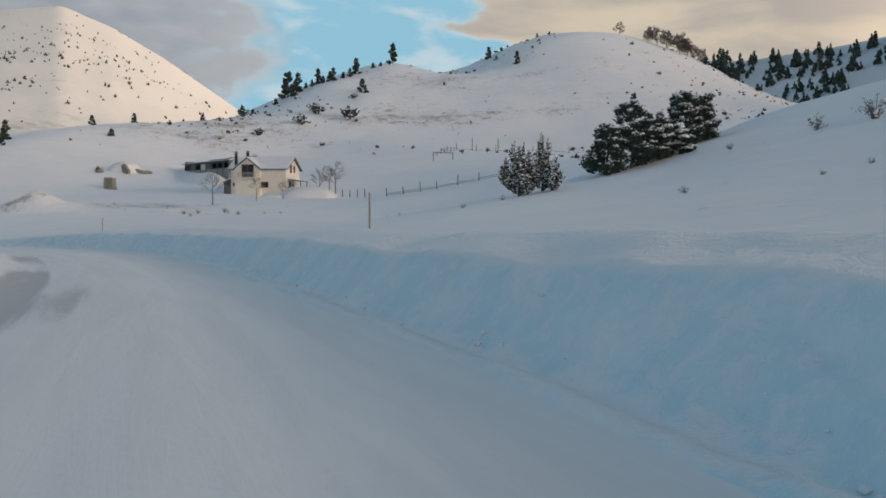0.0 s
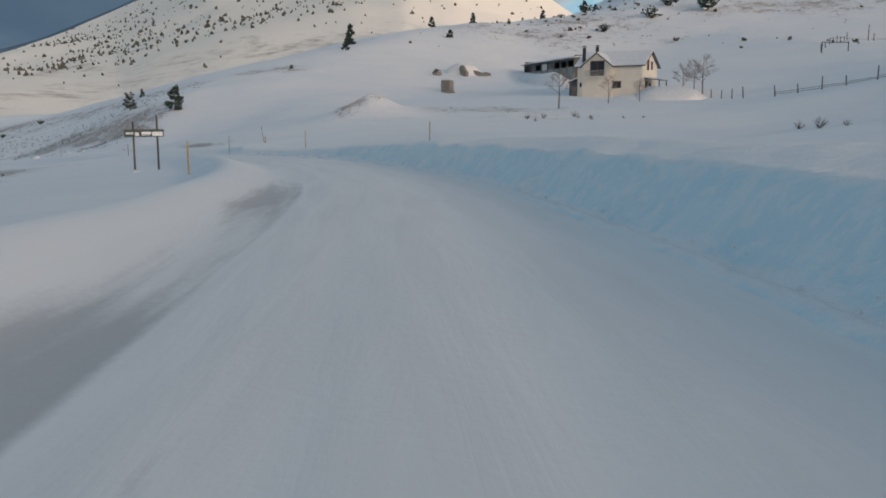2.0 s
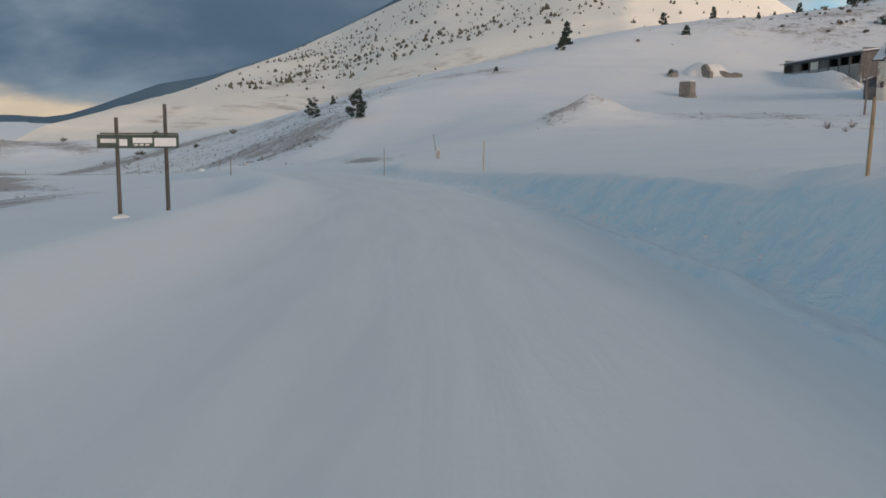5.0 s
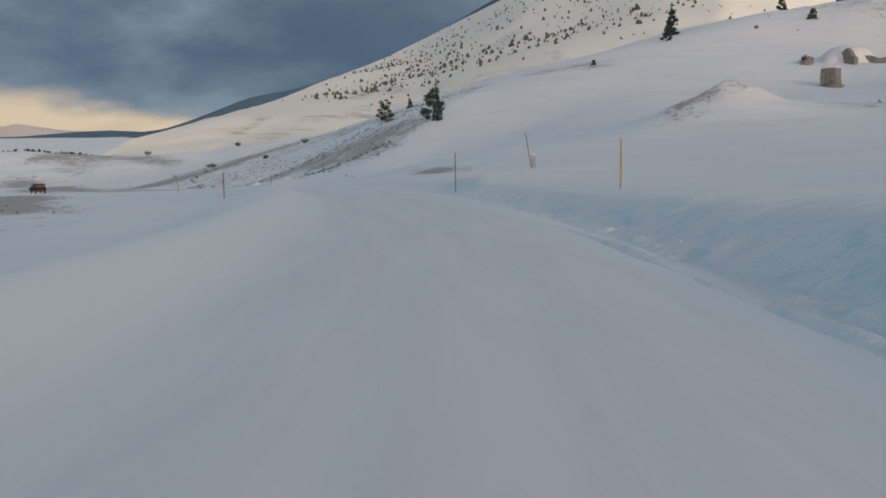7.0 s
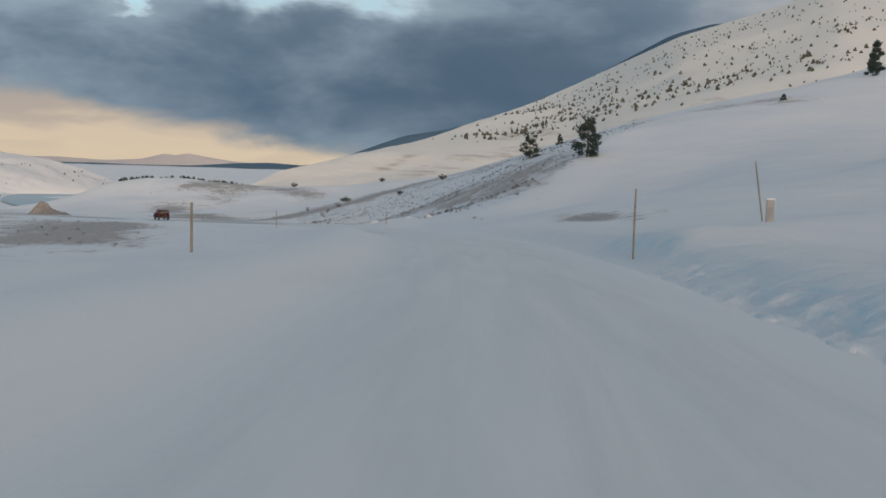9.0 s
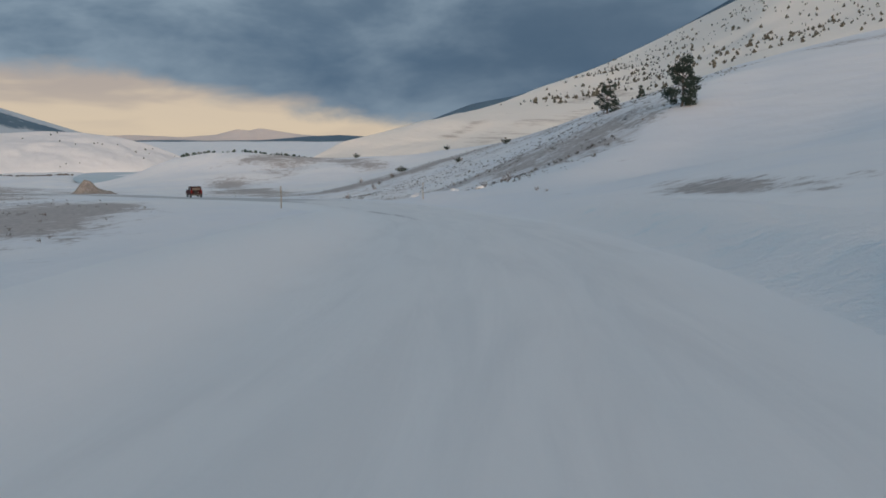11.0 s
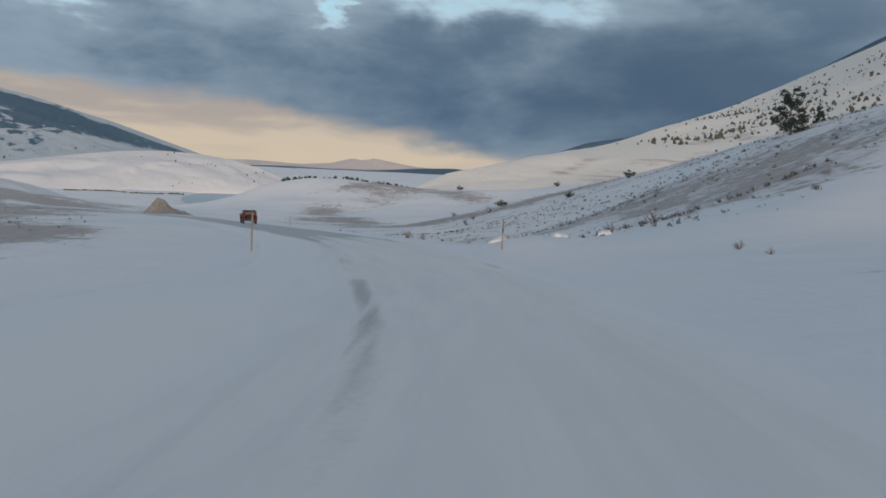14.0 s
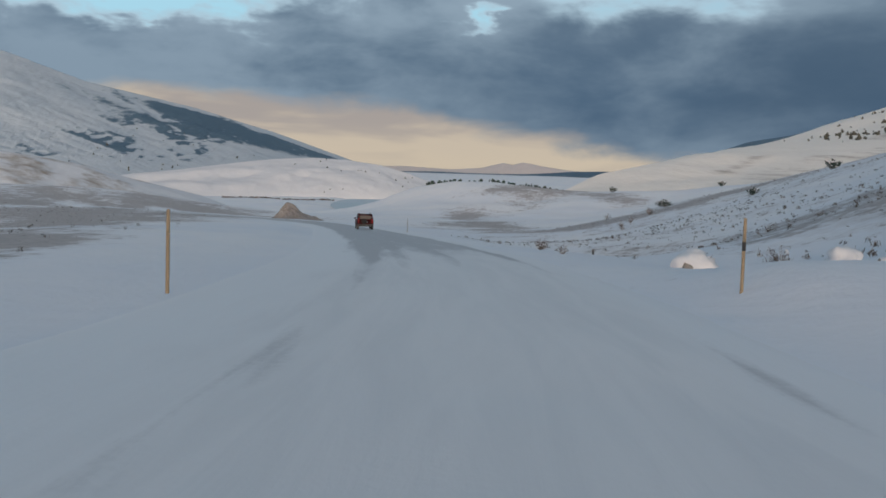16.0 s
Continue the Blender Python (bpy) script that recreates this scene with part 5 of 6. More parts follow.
    # right-hand end: two upper windows, porch and door
    window(house, W / 2 + 0.01, 2.9, 5.0, 0.9, 1.5, along="y", panes=1)
    window(house, W / 2 + 0.01, 5.0, 5.0, 0.7, 1.2, along="y", panes=1)
    window(house, W / 2 + 0.01, 2.2, 1.5, 0.9, 1.9, along="y", panes=1, sill=False)
    door = part("door", block((0.08, 1.0, 2.1), (W / 2 + 0.03, 4.2, 1.15), 0.01), SHUTTER, house, "dark brown front door")
    part("handle", rod((W / 2 + 0.1, 3.85, 1.1), (W / 2 + 0.1, 3.85, 1.25), 0.02), STEEL, door)
    porch = part("porch", block((2.6, 4.6, 0.1), (W / 2 + 1.3, 3.2, 2.75), 0.02, Matrix.Rotation(radians(7), 4, "Y")), SLATE, house, "lean-to porch roof")
    part("snow_cover", block((2.5, 4.5, 0.2), (W / 2 + 1.31, 3.2, 2.9), 0.06, Matrix.Rotation(radians(7), 4, "Y")), FRESH, porch)
    for y in (1.1, 5.3):
        part("porch_post", block((0.14, 0.14, 3.2), (W / 2 + 2.4, y, 1.0), 0.01), SHUTTER, porch)
    # lean-to at the left-hand end
    lean = part("lean_to", block((1.5, 2.6, 3.2), (-W / 2 - 0.75, 1.6, 1.0), 0.02), SLATE, house, "dark blue boarded lean-to")
    part("roof", block((1.9, 3.0, 0.12), (-W / 2 - 0.75, 1.6, 2.75), 0.02, Matrix.Rotation(radians(-20), 4, "Y")), SLATE, lean)
    part("snow_cover", block((1.8, 2.9, 0.16), (-W / 2 - 0.78, 1.6, 2.90), 0.05, Matrix.Rotation(radians(-20), 4, "Y")), FRESH, lean)
    part("door", block((0.9, 0.06, 1.7), (-W / 2 - 0.7, 0.27, 0.9), 0.01), PLANK, lean)
    # chimneys
    for cx, cy, top, r in ((-W / 2 + 0.8, 0.7, 7.9, 0.29), (-3.9, 5.2, 8.3, 0.30)):
        pipe = part("chimney", rod((cx, cy, 4.6 if cy < 1 else 6.2), (cx, cy, top), r, r * 0.95, 12), IRON, house, "dark stove pipe", True)
        part("cap", rod((cx, cy, top + 0.12), (cx, cy, top + 0.3), r * 1.5, r * 0.4, 12), IRON, pipe)
        for a in range(3):
            c, s = math.cos(a * 2.094) * r * 0.8, math.sin(a * 2.094) * r * 0.8
            part("strut", rod((cx + c, cy + s, top - 0.02), (cx + c, cy + s, top + 0.15), 0.02, sides=5), IRON, pipe)
    drift = thing("snow_drift", "smooth drift of snow heaped beside the house", "snow drift", pose(x0, y0, z0, 0, 0, -10.5))
    part("mound", lump_bm((W / 2 + 4.0, 0.2, -1.2), (6.4, 4.2, 2.9), 5), FRESH, drift, smooth=True)
    part("spill", lump_bm((W / 2 - 1.6, -1.9, -0.7), (3.0, 1.4, 1.0), 8), FRESH, drift, smooth=True)


def build_barn():
    """A long low barn of dark boards, open bays along its front, under a dark roof with snow."""
    a, b = Vector((-51.5, 212.0)), Vector((-36.0, 186.5))
    d = b - a
    L, H, D = d.length, 2.7, 6.0
    mid = (a + b) / 2
    z = ground_at(mid.x, mid.y)
    za, zb = 8.3, 8.0
    barn = thing("barn", "long low dark-boarded barn with snow on its roof", "barn", pose(mid.x, mid.y, (za + zb) / 2 - 1.0, 0, math.degrees(math.atan2(za - zb, L)), math.degrees(math.atan2(d.y, d.x))))
    part("back_wall", block((L, 0.2, H + 2.2), (0, D, H / 2 + 0.2), 0.02), PLANK, barn)
    part("plinth", block((L, 0.25, 3.0), (0, 0.05, -0.3), 0.02), PALE_STONE, barn, "grey plastered lower wall")
    for side in (-1, 1):
        part("end_wall", block((0.2, D, H + 1.6), (side * (L / 2 - 0.1), D / 2, H / 2 - 0.1), 0.02), PLANK, barn)
    bays = 8
    for k in range(bays + 1):
        part("post", block((0.3, 0.3, H), (-L / 2 + 0.15 + k * (L - 0.3) / bays, 0, H / 2), 0.02), PLANK, barn)
    for k in (1, 3, 4):
        part("board_panel", block(((L - 0.3) / bays - 0.35, 0.08, H - 0.9), (-L / 2 + 0.15 + (k + 0.5) * (L - 0.3) / bays, 0.02, H / 2 + 0.35), 0.01), PLANK if k != 3 else PLASTER, barn)
    part("lintel", block((L, 0.3, 0.35), (0, -0.02, H - 0.1), 0.02), SLATE, barn)
    roof = part("roof", block((L + 0.8, D + 1.4, 0.14), (0, D / 2 - 0.2, H + 0.45), 0.02, Matrix.Rotation(radians(7), 4, "X")), SLATE, barn, "dark sheet-metal roof")
    part("snow_cover", block((L + 0.6, D + 0.7, 0.2), (0, D / 2 + 0.15, H + 0.66), 0.06, Matrix.Rotation(radians(7), 4, "X")), FRESH, roof, "snow lying on the roof")
    heap = thing("snow_drift", "long drift of snow banked against the barn", "snow drift", pose(mid.x, mid.y, (za + zb) / 2 - 1.0, 0, 0, math.degrees(math.atan2(d.y, d.x))))
    part("mound", lump_bm((3.0, -3.6, -2.4), (L * 0.62, 4.2, 2.7), 6), FRESH, heap, smooth=True)


def build_ruin():
    """Broken stone gables of a ruin, deep in snow, and a stone block hut below it."""
    z = ground_at(-60.5, 193.5)
    ruin = thing("ruin", "ruined stone hut half buried in snow", "ruin", pose(-60.5, 193.5, z, 0, 0, 10))
    part("gable_wall", prism([(-1.7, -0.6), (1.5, -0.6), (1.6, 0.5), (0.9, 0.8), (0.6, 1.35), (-0.2, 1.9), (-0.9, 1.6), (-1.6, 0.7)], 0.6, Matrix.Translation((0.6, -0.6, 0)) @ Matrix.Rotation(radians(-50), 4, "Z"), bevel=0.06), STONE, ruin)
    part("side_wall", prism([(0, -0.6), (4.0, -0.6), (4.0, 0.2), (3.0, 0.5), (2.2, 0.35), (1.2, 0.8), (0, 0.9)], 0.5, Matrix.Translation((2.2, 0.9, 0)) @ Matrix.Rotation(radians(-12), 4, "Z"), bevel=0.06), STONE, ruin)
    part("snow_roof", lump_bm((0.2, 2.2, -0.2), (4.2, 2.6, 2.5), 12), FRESH, ruin, "deep snow over the fallen roof", True)
    part("rubble", lump_bm((-4.6, -0.8, -0.1), (0.9, 0.7, 0.8), 17), STONE, ruin, "dark fallen stones", True)
    part("rubble", lump_bm((4.6, -0.3, -0.2), (1.2, 0.6, 0.5), 19), STONE, ruin, "dark fallen stones", True)
    z = ground_at(-58.2, 178)
    hut = thing("stone_pillar", "square block of stacked field stone in snow", "stone pillar", pose(-58.2, 178, z, 0, 0, -12))
    rng = random.Random(4)
    for row in range(5):
        for k in range(3):
            part("stone", block((0.62 + rng.uniform(-0.06, 0.06), 1.5, 0.46), ((k - 1) * 0.62 + rng.uniform(-0.05, 0.05), rng.uniform(-0.05, 0.05), row * 0.47), 0.05), STONE, hut)
    part("snow_cap", block((1.9, 1.55, 0.22), (0, 0, 2.25), 0.09), FRESH, hut, "cap of snow")
    part("spill", lump_bm((1.0, -1.0, -0.1), (1.1, 0.6, 0.35), 4), STONE, hut, "fallen stones")


def build_fences():
    """Wire fences on leaning wooden posts across the field and up the hill."""
    rng = random.Random(7)

    def fence(points, gap, h, label, rails):
        f = thing("fence", label, "fence", group="field fences")
        tops = []
        for (ax, ay), (bx, by) in zip(points, points[1:]):
            n = max(1, round(math.hypot(bx - ax, by - ay) / gap))
            for k in range(n + (points[-1] == (bx, by))):
                x, y = ax + (bx - ax) * k / n, ay + (by - ay) * k / n
                z = ground_at(x, y)
                top = Vector((x + rng.uniform(-0.15, 0.15), y, z + h * rng.uniform(0.75, 1.2)))
                part("post", rod((x, y, z - 0.3), top, 0.09, 0.07, 7), SIGN_POST, f)
                tops.append(Vector((x, y, z)))
        for lift in rails:
            for p, q in zip(tops, tops[1:]):
                part("wire", rod(p + Vector((0, 0, lift)), q + Vector((0, 0, lift * rng.uniform(0.8, 1.1))), 0.03, sides=4), SIGN_POST, f)

    fence([(-10.7, 162.5), (-6.1, 152)], 3.5, 1.6, "broken wooden fence posts beside the house", ())
    fence([(-2.2, 145), (6, 142.5), (16.1, 140.4), (19, 140.2)], 3.4, 1.5, "wooden posts with sagging wire across the snow", (0.25, 0.5))
    fence([(7.8, 206), (15.2, 235.1)], 4.2, 1.3, "wooden field fence climbing the snowy slope", (0.9,))
    fence([(15.2, 235.1), (25.9, 235.6), (31, 235.8), (45.8, 235.5)], 4.6, 1.7, "wooden field fence along the snowy slope", (0.4,))
    frame_ = thing("gate_frame", "wooden gate frame standing in snow", "gate", pose(10.0, 203.5, ground_at(10, 203.5), 0, 0, 5))
    for x in (-2.3, 2.3):
        part("post", rod((x, 0, -0.3), (x, 0, 1.9), 0.1, 0.09, 7), SIGN_POST, frame_)
    part("bar", rod((-2.4, 0, 1.75), (2.4, 0, 1.7), 0.08, sides=7), SIGN_POST, frame_)
    for x, h in ((19.4, 3.4), (26.4, 3.6)):
        p = thing("fence_pole", "tall wooden pole beside the field fence", "pole", pose(x, 234.8, ground_at(x, 234.8)), "tall poles by the fence")
        part("shaft", rod((0, 0, -0.3), (0, 0, h), 0.11, 0.08, 7), SIGN_POST, p)


def build_car():
    """A red estate car that waits on the road, seen from behind."""
    k = int(np.hypot(LINE[:, 0] + 185, LINE[:, 1] - 142.2).argmin())
    p, d = LINE[k], AHEAD[k]
    r = RIGHT[k]
    at = pose(p[0] + r[0] * 0.9, p[1] + r[1] * 0.9, p[2] + 0.01, 0, 0, math.degrees(math.atan2(d[1], d[0])))
    car = thing("car", "dark red off-road car on the snowy road", "car", at)
    # profile along x (forward), z up
    body = prism([(-2.1, 0.42), (2.1, 0.42), (2.15, 0.75), (2.05, 1.0), (0.95, 1.12), (-2.0, 1.16), (-2.12, 0.95)], 1.8, bevel=0.07)
    shell = part("body", body, CAR_RED, car)
    part("cabin", prism([(-2.0, 1.12), (1.0, 1.1), (0.35, 1.68), (-0.2, 1.76), (-1.75, 1.76), (-1.92, 1.6)], 1.58, bevel=0.06), CAR_RED, car)
    part("rear_window", block((0.03, 1.25, 0.42), (-1.985, 0, 1.42), 0.01, Matrix.Rotation(radians(10), 4, "Y")), GLASS, car)
    part("windscreen", block((0.03, 1.35, 0.66), (0.72, 0, 1.4), 0.01, Matrix.Rotation(radians(-48), 4, "Y")), GLASS, car)
    for side in (-1, 1):
        for x, w in ((-1.3, 0.8), (-0.35, 0.85), (0.35, 0.35)):
            part("side_window", block((w, 0.03, 0.4), (x, side * 0.79, 1.42), 0.01), GLASS, car)
        lamp = part("tail_light", block((0.08, 0.2, 0.5), (-2.08, side * 0.76, 1.05), 0.02), TAIL, car, "red tail light")
        part("headlight", block((0.08, 0.4, 0.2), (2.1, side * 0.6, 0.85), 0.02), SIGN_BAR, car)
        part("mirror", block((0.14, 0.2, 0.16), (0.75, side * 0.98, 1.2), 0.03), CAR_RED, car)
        part("roof_bar", rod((-1.5, side * 0.62, 1.82), (0.0, side * 0.62, 1.82), 0.025), CAR_DIRT, car)
        for x in (-1.35, 1.35):
            tyre = part("wheel", rod((x, side * 0.68, 0.36), (x, side * 0.9, 0.36), 0.36, sides=24), RUBBER, car)
            part("rim", rod((x, side * 0.88, 0.36), (x, side * 0.915, 0.36), 0.22, sides=16), STEEL, tyre)
    part("bumper", block((0.2, 1.78, 0.26), (-2.12, 0, 0.56), 0.05), CAR_DIRT, car, "dark plastic bumper")
    part("bumper", block((0.2, 1.78, 0.26), (2.14, 0, 0.56), 0.05), CAR_DIRT, car, "dark plastic bumper")
    part("number_plate", block((0.02, 0.5, 0.11), (-2.14, 0, 0.92)), SIGN_BAR, car, "plain pale plate")
    part("spare_wheel", rod((-2.28, 0.15, 1.0), (-2.1, 0.15, 1.0), 0.3, sides=20), RUBBER, car)


def build_plants():
    # young pines and the dense clump beside the road
    pine = young_pine("pine", 3.3, 1.3, 11, 22, "young pine with snow on upright needle shoots", 0.8)
    pine.matrix_basis = stand(7.3, 53.4, 20)
    second = young_pine("pine", 3.7, 0.65, 12, 13, "slender young pine with snow-laden shoots", 0.9)
    second.matrix_basis = stand(8.9, 54.2, 80)
    low = young_pine("pine", 2.0, 0.8, 13, 12, "small snow-laden pine beside a taller one", 0.8)
    low.matrix_basis = stand(9.3, 53.0, 10)
    for seed, (x, y, h, r, s) in enumerate(((14.4, 60.3, 3.3, 1.7, 0.25), (16.4, 61.2, 4.4, 1.8, 0.35), (18.2, 62.0, 3.2, 1.6, 0.6), (20.2, 63.6, 2.0, 1.5, 0.95), (22.4, 68.5, 4.1, 1.9, 0.5), (24.4, 70.0, 3.5, 1.8, 0.6))):
        t = bough_pine("pine", h, r, 30 + seed, 34, "dense dark pine dusted with snow on the slope", "pines on the near slope", s, 0.03, tuft=0.10)
        t.matrix_basis = stand(x, y, seed * 50, sink=0.15)
    # the two pines on the spur
    t = bough_pine("pine", 3.2, 1.5, 51, 19, "lone dark pine with snow between its boughs", "", 0.22, 0.04, (0.15, 0.05))
    t.matrix_basis = stand(-116.6, 161.8, 30)
    t = bough_pine("pine", 3.8, 1.55, 57, 30, "dark bushy pine standing on a snowy spur", "", 0.08, 0.0, (0.3, 0.15))
    t.matrix_basis = stand(-99.1, 151.4, 30)
    # pines along the ridge, three shapes repeated
    kinds = [bough_pine("ridge_pine", 5.0, r, 60 + k, 15, "dark ragged pine standing on the snowy ridge", "pines on the ridge", 0.04, -0.02, (0.3 * (k - 1), 0.2), 0.24, True) for k, r in enumerate((1.9, 2.3, 2.7))]
    ridge = [(-100.1, 227.0, 4.4), (-88.4, 255.5, 2.6), (-76.6, 236.1, 1.9), (-77.6, 259.8, 2.8), (-67.0, 257.8, 2.5), (-66.8, 273.3, 2.0), (-62.6, 280.8, 2.7), (-54.0, 303.1, 5.9), (-52.0, 312.0, 4.5), (-42.4, 332.6, 9.2), (-40.4, 340.1, 6.5),
             (-36.8, 345.8, 5.1), (-32.0, 344.3, 5.7), (-27.4, 345.8, 6.3), (-22.7, 350.1, 5.9)]
    ridge += [(-17.5, 352.0, 6.1), (-13.7, 315.3, 8.1), (-11.0, 357.6, 4.9), (-3.1, 362.7, 7.4), (16.2, 321.8, 2.3), (20.3, 351.6, 2.7), (38.1, 375.6, 5.0), (40.1, 365.2, 3.3), (44.0, 378.7, 3.5), (46.0, 344.0, 4.9), (60.0, 383.6, 3.0), (90.0, 341.3, 2.3),
              (76.2, 283.3, 4.9), (-94.9, 213.1, 4.2), (-96.3, 188.6, 2.2), (-132, 186, 1.7), (66, 386, 2.6), (128, 362, 8.0), (137, 356, 6.0), (146, 352, 5.0), (-46, 327, 5.5), (-39, 337, 7.0), (-34, 339, 4.4), (-30, 341, 6.6), (-26, 343, 5.0), (-20, 349, 5.5), (-8, 358, 4.0)]
    rng = random.Random(2)
    for i, (x, y, h) in enumerate(ridge):
        m = stand(x, y, rng.uniform(0, 360), h / 4.8, 0.1)
        if i < 3:
            kinds[i].matrix_basis = m
        else:
            copy_thing(kinds[(i * 7) % 3], m)
    # low bushes on the hill and slopes
    bush = shrub("juniper", 1.6, 1.5, 70, 160, NEEDLES, "low dark juniper bush poking through snow", "bushes on the slopes", 0.12, False)
    spots = [(-16.3, 306.3, 2.0), (-16.5, 278.3, 3.6), (-27.2, 283.5, 2.9), (-29.8, 267.5, 2.6), (-52.0, 293.7, 2.3), (-40.6, 253.9, 1.8), (-65.4, 192.4, 1.0), (-165.0, 190.6, 1.0), (-200.7, 194, 1.0), (-206, 197, 0.8), (-172, 186, 0.8),
             (-662, 293, 3.4), (-398, 306, 2.0), (-420, 330, 1.8), (-470, 385, 1.9), (-360, 330, 1.7)]
    for i, (x, y, h) in enumerate(spots):
        m = stand(x, y, i * 70, h / 1.6, 0.1)
        if i == 0:
            bush.matrix_basis = m
        else:
            copy_thing(bush, m)
    # leafless scrub
    scrub = shrub("scrub_bush", 1.0, 0.7, 71, 140, SCRUB, "leafless brown scrub frosted with snow", "scrub in the snow", 0.06)
    spots = [(28.8, 59.2, 1.2), (31.8, 57.1, 1.4), (22.7, 59.0, 0.45), (14.0, 42.3, 0.4), (19.4, 39.2, 0.25), (22.0, 39.8, 0.3), (0, 104, 0.9), (-1.6, 104.6, 0.7), (2.2, 104, 0.6), (3.7, 50.8, 0.3), (6.2, 52.4, 0.3), (-23, 125, 0.4), (-24.6, 125.6, 0.35),
             (-19.1, 123.5, 0.3), (-16.9, 123.8, 0.3), (-28.5, 119.7, 0.4), (-116.9, 137.5, 0.5), (-112.4, 136.9, 0.6), (-104.5, 134.5, 0.5), (-102.6, 135.3, 0.6), (-136, 145, 0.4), (-137.5, 146.5, 0.5), (-128, 150, 0.4), (-125.9, 135.2, 0.5), (-121.5, 134.0, 0.4), (-127.5, 136.2, 0.4), (-185.9, 177.3, 0.7), (-188, 180, 0.8), (-192, 185.5, 0.9), (-196, 188, 0.8), (-210.7, 190.2, 0.9), (-182, 175, 0.6), (-89.4, 125.6, 0.25), (-87.6, 124.6, 0.18), (-30.4, 123.8, 0.6), (-28.9, 125.9, 0.6), (-25.5, 127.8, 0.7), (-22.6, 122.8, 0.5)]
    for i, (x, y, h) in enumerate(spots):
        m = stand(x, y, i * 50, h, 0.05)
        if i == 0:
            scrub.matrix_basis = m
        else:
            copy_thing(scrub, m)
    # wind-bent beeches on the hilltop
    beech = bare_tree("beech", 7.0, 72, "leafless brown beech in a thicket on the hilltop", "beeches on the hilltop", 0.75, SCRUB, 0.035)
    pick = random.Random(6)
    for i in range(18):
        t = pick.random()
        x, y = (97.0, 385.0) if i == 0 else (107 + 21 * t + pick.uniform(-1, 1), 381.5 - 18 * t + pick.uniform(-3, 3))
        h = 8.0 if i == 0 else pick.uniform(8, 11.5) * (1 - 0.35 * abs(2 * t - 0.9))
        m = stand(x, y, i * 80, h / 7.0, 0.33 * h)
        if i == 0:
            beech.matrix_basis = m
        else:
            copy_thing(beech, m)
    # leafless trees round the house
    for i, (x, y, h, s) in enumerate([(-29.6, 139.0, 5.4, 0.4), (-24.6, 150.5, 4.2, 0.5), (-20.6, 154.5, 3.4, 0.7), (-14.8, 161.5, 5.6, 0.5), (-12.0, 163.0, 6.6, 0.5), (-13.4, 166.0, 5.0, 0.6)]):
        t = bare_tree("orchard_tree", h, 80 + i, "slender leafless tree in snow beside the house", "trees round the house", s, thin=0.006)
        t.matrix_basis = stand(x, y, i * 40)


def rugged(at, size, seed):
    """An angular boulder: a lump with a few planes broken off it."""
    rng = random.Random(seed)
    bm = bmesh.new()
    bmesh.ops.create_icosphere(bm, subdivisions=3, radius=1)
    for _ in range(14):
        d = Vector((rng.uniform(-1, 1), rng.uniform(-1, 1), rng.uniform(-0.3, 1))).normalized()
        cut = rng.uniform(0.35, 0.75)
        for v in bm.verts:
            over = v.co.dot(d) - cut
            if over > 0:
                v.co -= d * over * 0.92
    for v in bm.verts:
        k = 1.25 + 0.12 * noise.noise(v.co * 3 + Vector((seed, 0, 0)))
        v.co = Vector((v.co.x * size[0] * k + at[0], v.co.y * size[1] * k + at[1], v.co.z * size[2] * k + at[2]))
    return bm


def build_rocks():
    spots = [(-113.8, 134.6, 0.8, 1.0), (-112.2, 135.4, 0.26, 0.5), (-111.6, 135.2, 0.3, 0.6), (-112.9, 136.2, 0.22, 0.4), (-104.3, 131.4, 0.46, 1.0), (-103.6, 131.9, 0.24, 0.4), (-105.2, 132.1, 0.3, 0.8), (-103.0, 132.8, 0.34, 0.9), (-105.0, 130.9, 0.2, 0.3)]
    for i, (x, y, s, snow) in enumerate(spots):
        rock = thing("boulder", "snow-capped boulder beside the road bank", "boulder", stand(x, y, 40 * i, sink=0.08 * s), "boulders below the road")
        part("stone", rugged((0, 0, 0.12 * s), (1.06 * s, 0.92 * s, 0.62 * s), i + 2), STONE, rock)
        part("snow_cap", lump_bm((0.08 * s, 0.05 * s, 0.22 * s), (0.95 * s, 0.82 * s, 0.66 * s * snow), i + 9, 0.45), FRESH, rock, smooth=True)


def tufts(x, y, s, rng, blades=6, thick=0.09):
    """Sheaves of thin blades or twigs: corners and faces."""
    n = len(x)
    k = np.repeat(np.arange(n), blades)
    ax = np.c_[rng.randn(n * blades, 2) * 0.55, np.ones(n * blades)]
    long = s[k] * (0.5 + 0.6 * rng.rand(n * blades))
    spread = rng.randn(n * blades, 2) * 0.28 * s[k][:, None]
    c = np.c_[x[k] + spread[:, 0], y[k] + spread[:, 1], height(x, y)[k] + long * 0.45]
    return lumps(c, np.c_[long * thick, long * thick, long * 0.55], rng, "octa", ax, 0.3)


def far_trees(p, s, rng, puffs=16, tall=1.0, stout=1.0):
    """Small far conifers, each a ragged cone of puffs: corners and faces."""
    n = len(p)
    k = np.repeat(np.arange(n), puffs)
    f = np.tile((np.arange(puffs) + 0.5) / puffs, n)
    a = rng.rand(n * puffs) * 6.283
    r = s[k] * 0.26 * (1 - f) * (0.5 + 0.7 * rng.rand(n * puffs))
    c = p[k] + np.c_[np.cos(a) * r, np.sin(a) * r, s[k] * tall * (0.08 + 0.86 * f)]
    w = s[k] * (0.17 - 0.10 * f) * stout
    return lumps(c, np.c_[w, w, w * 1.2], rng, "octa", None, 0.3)


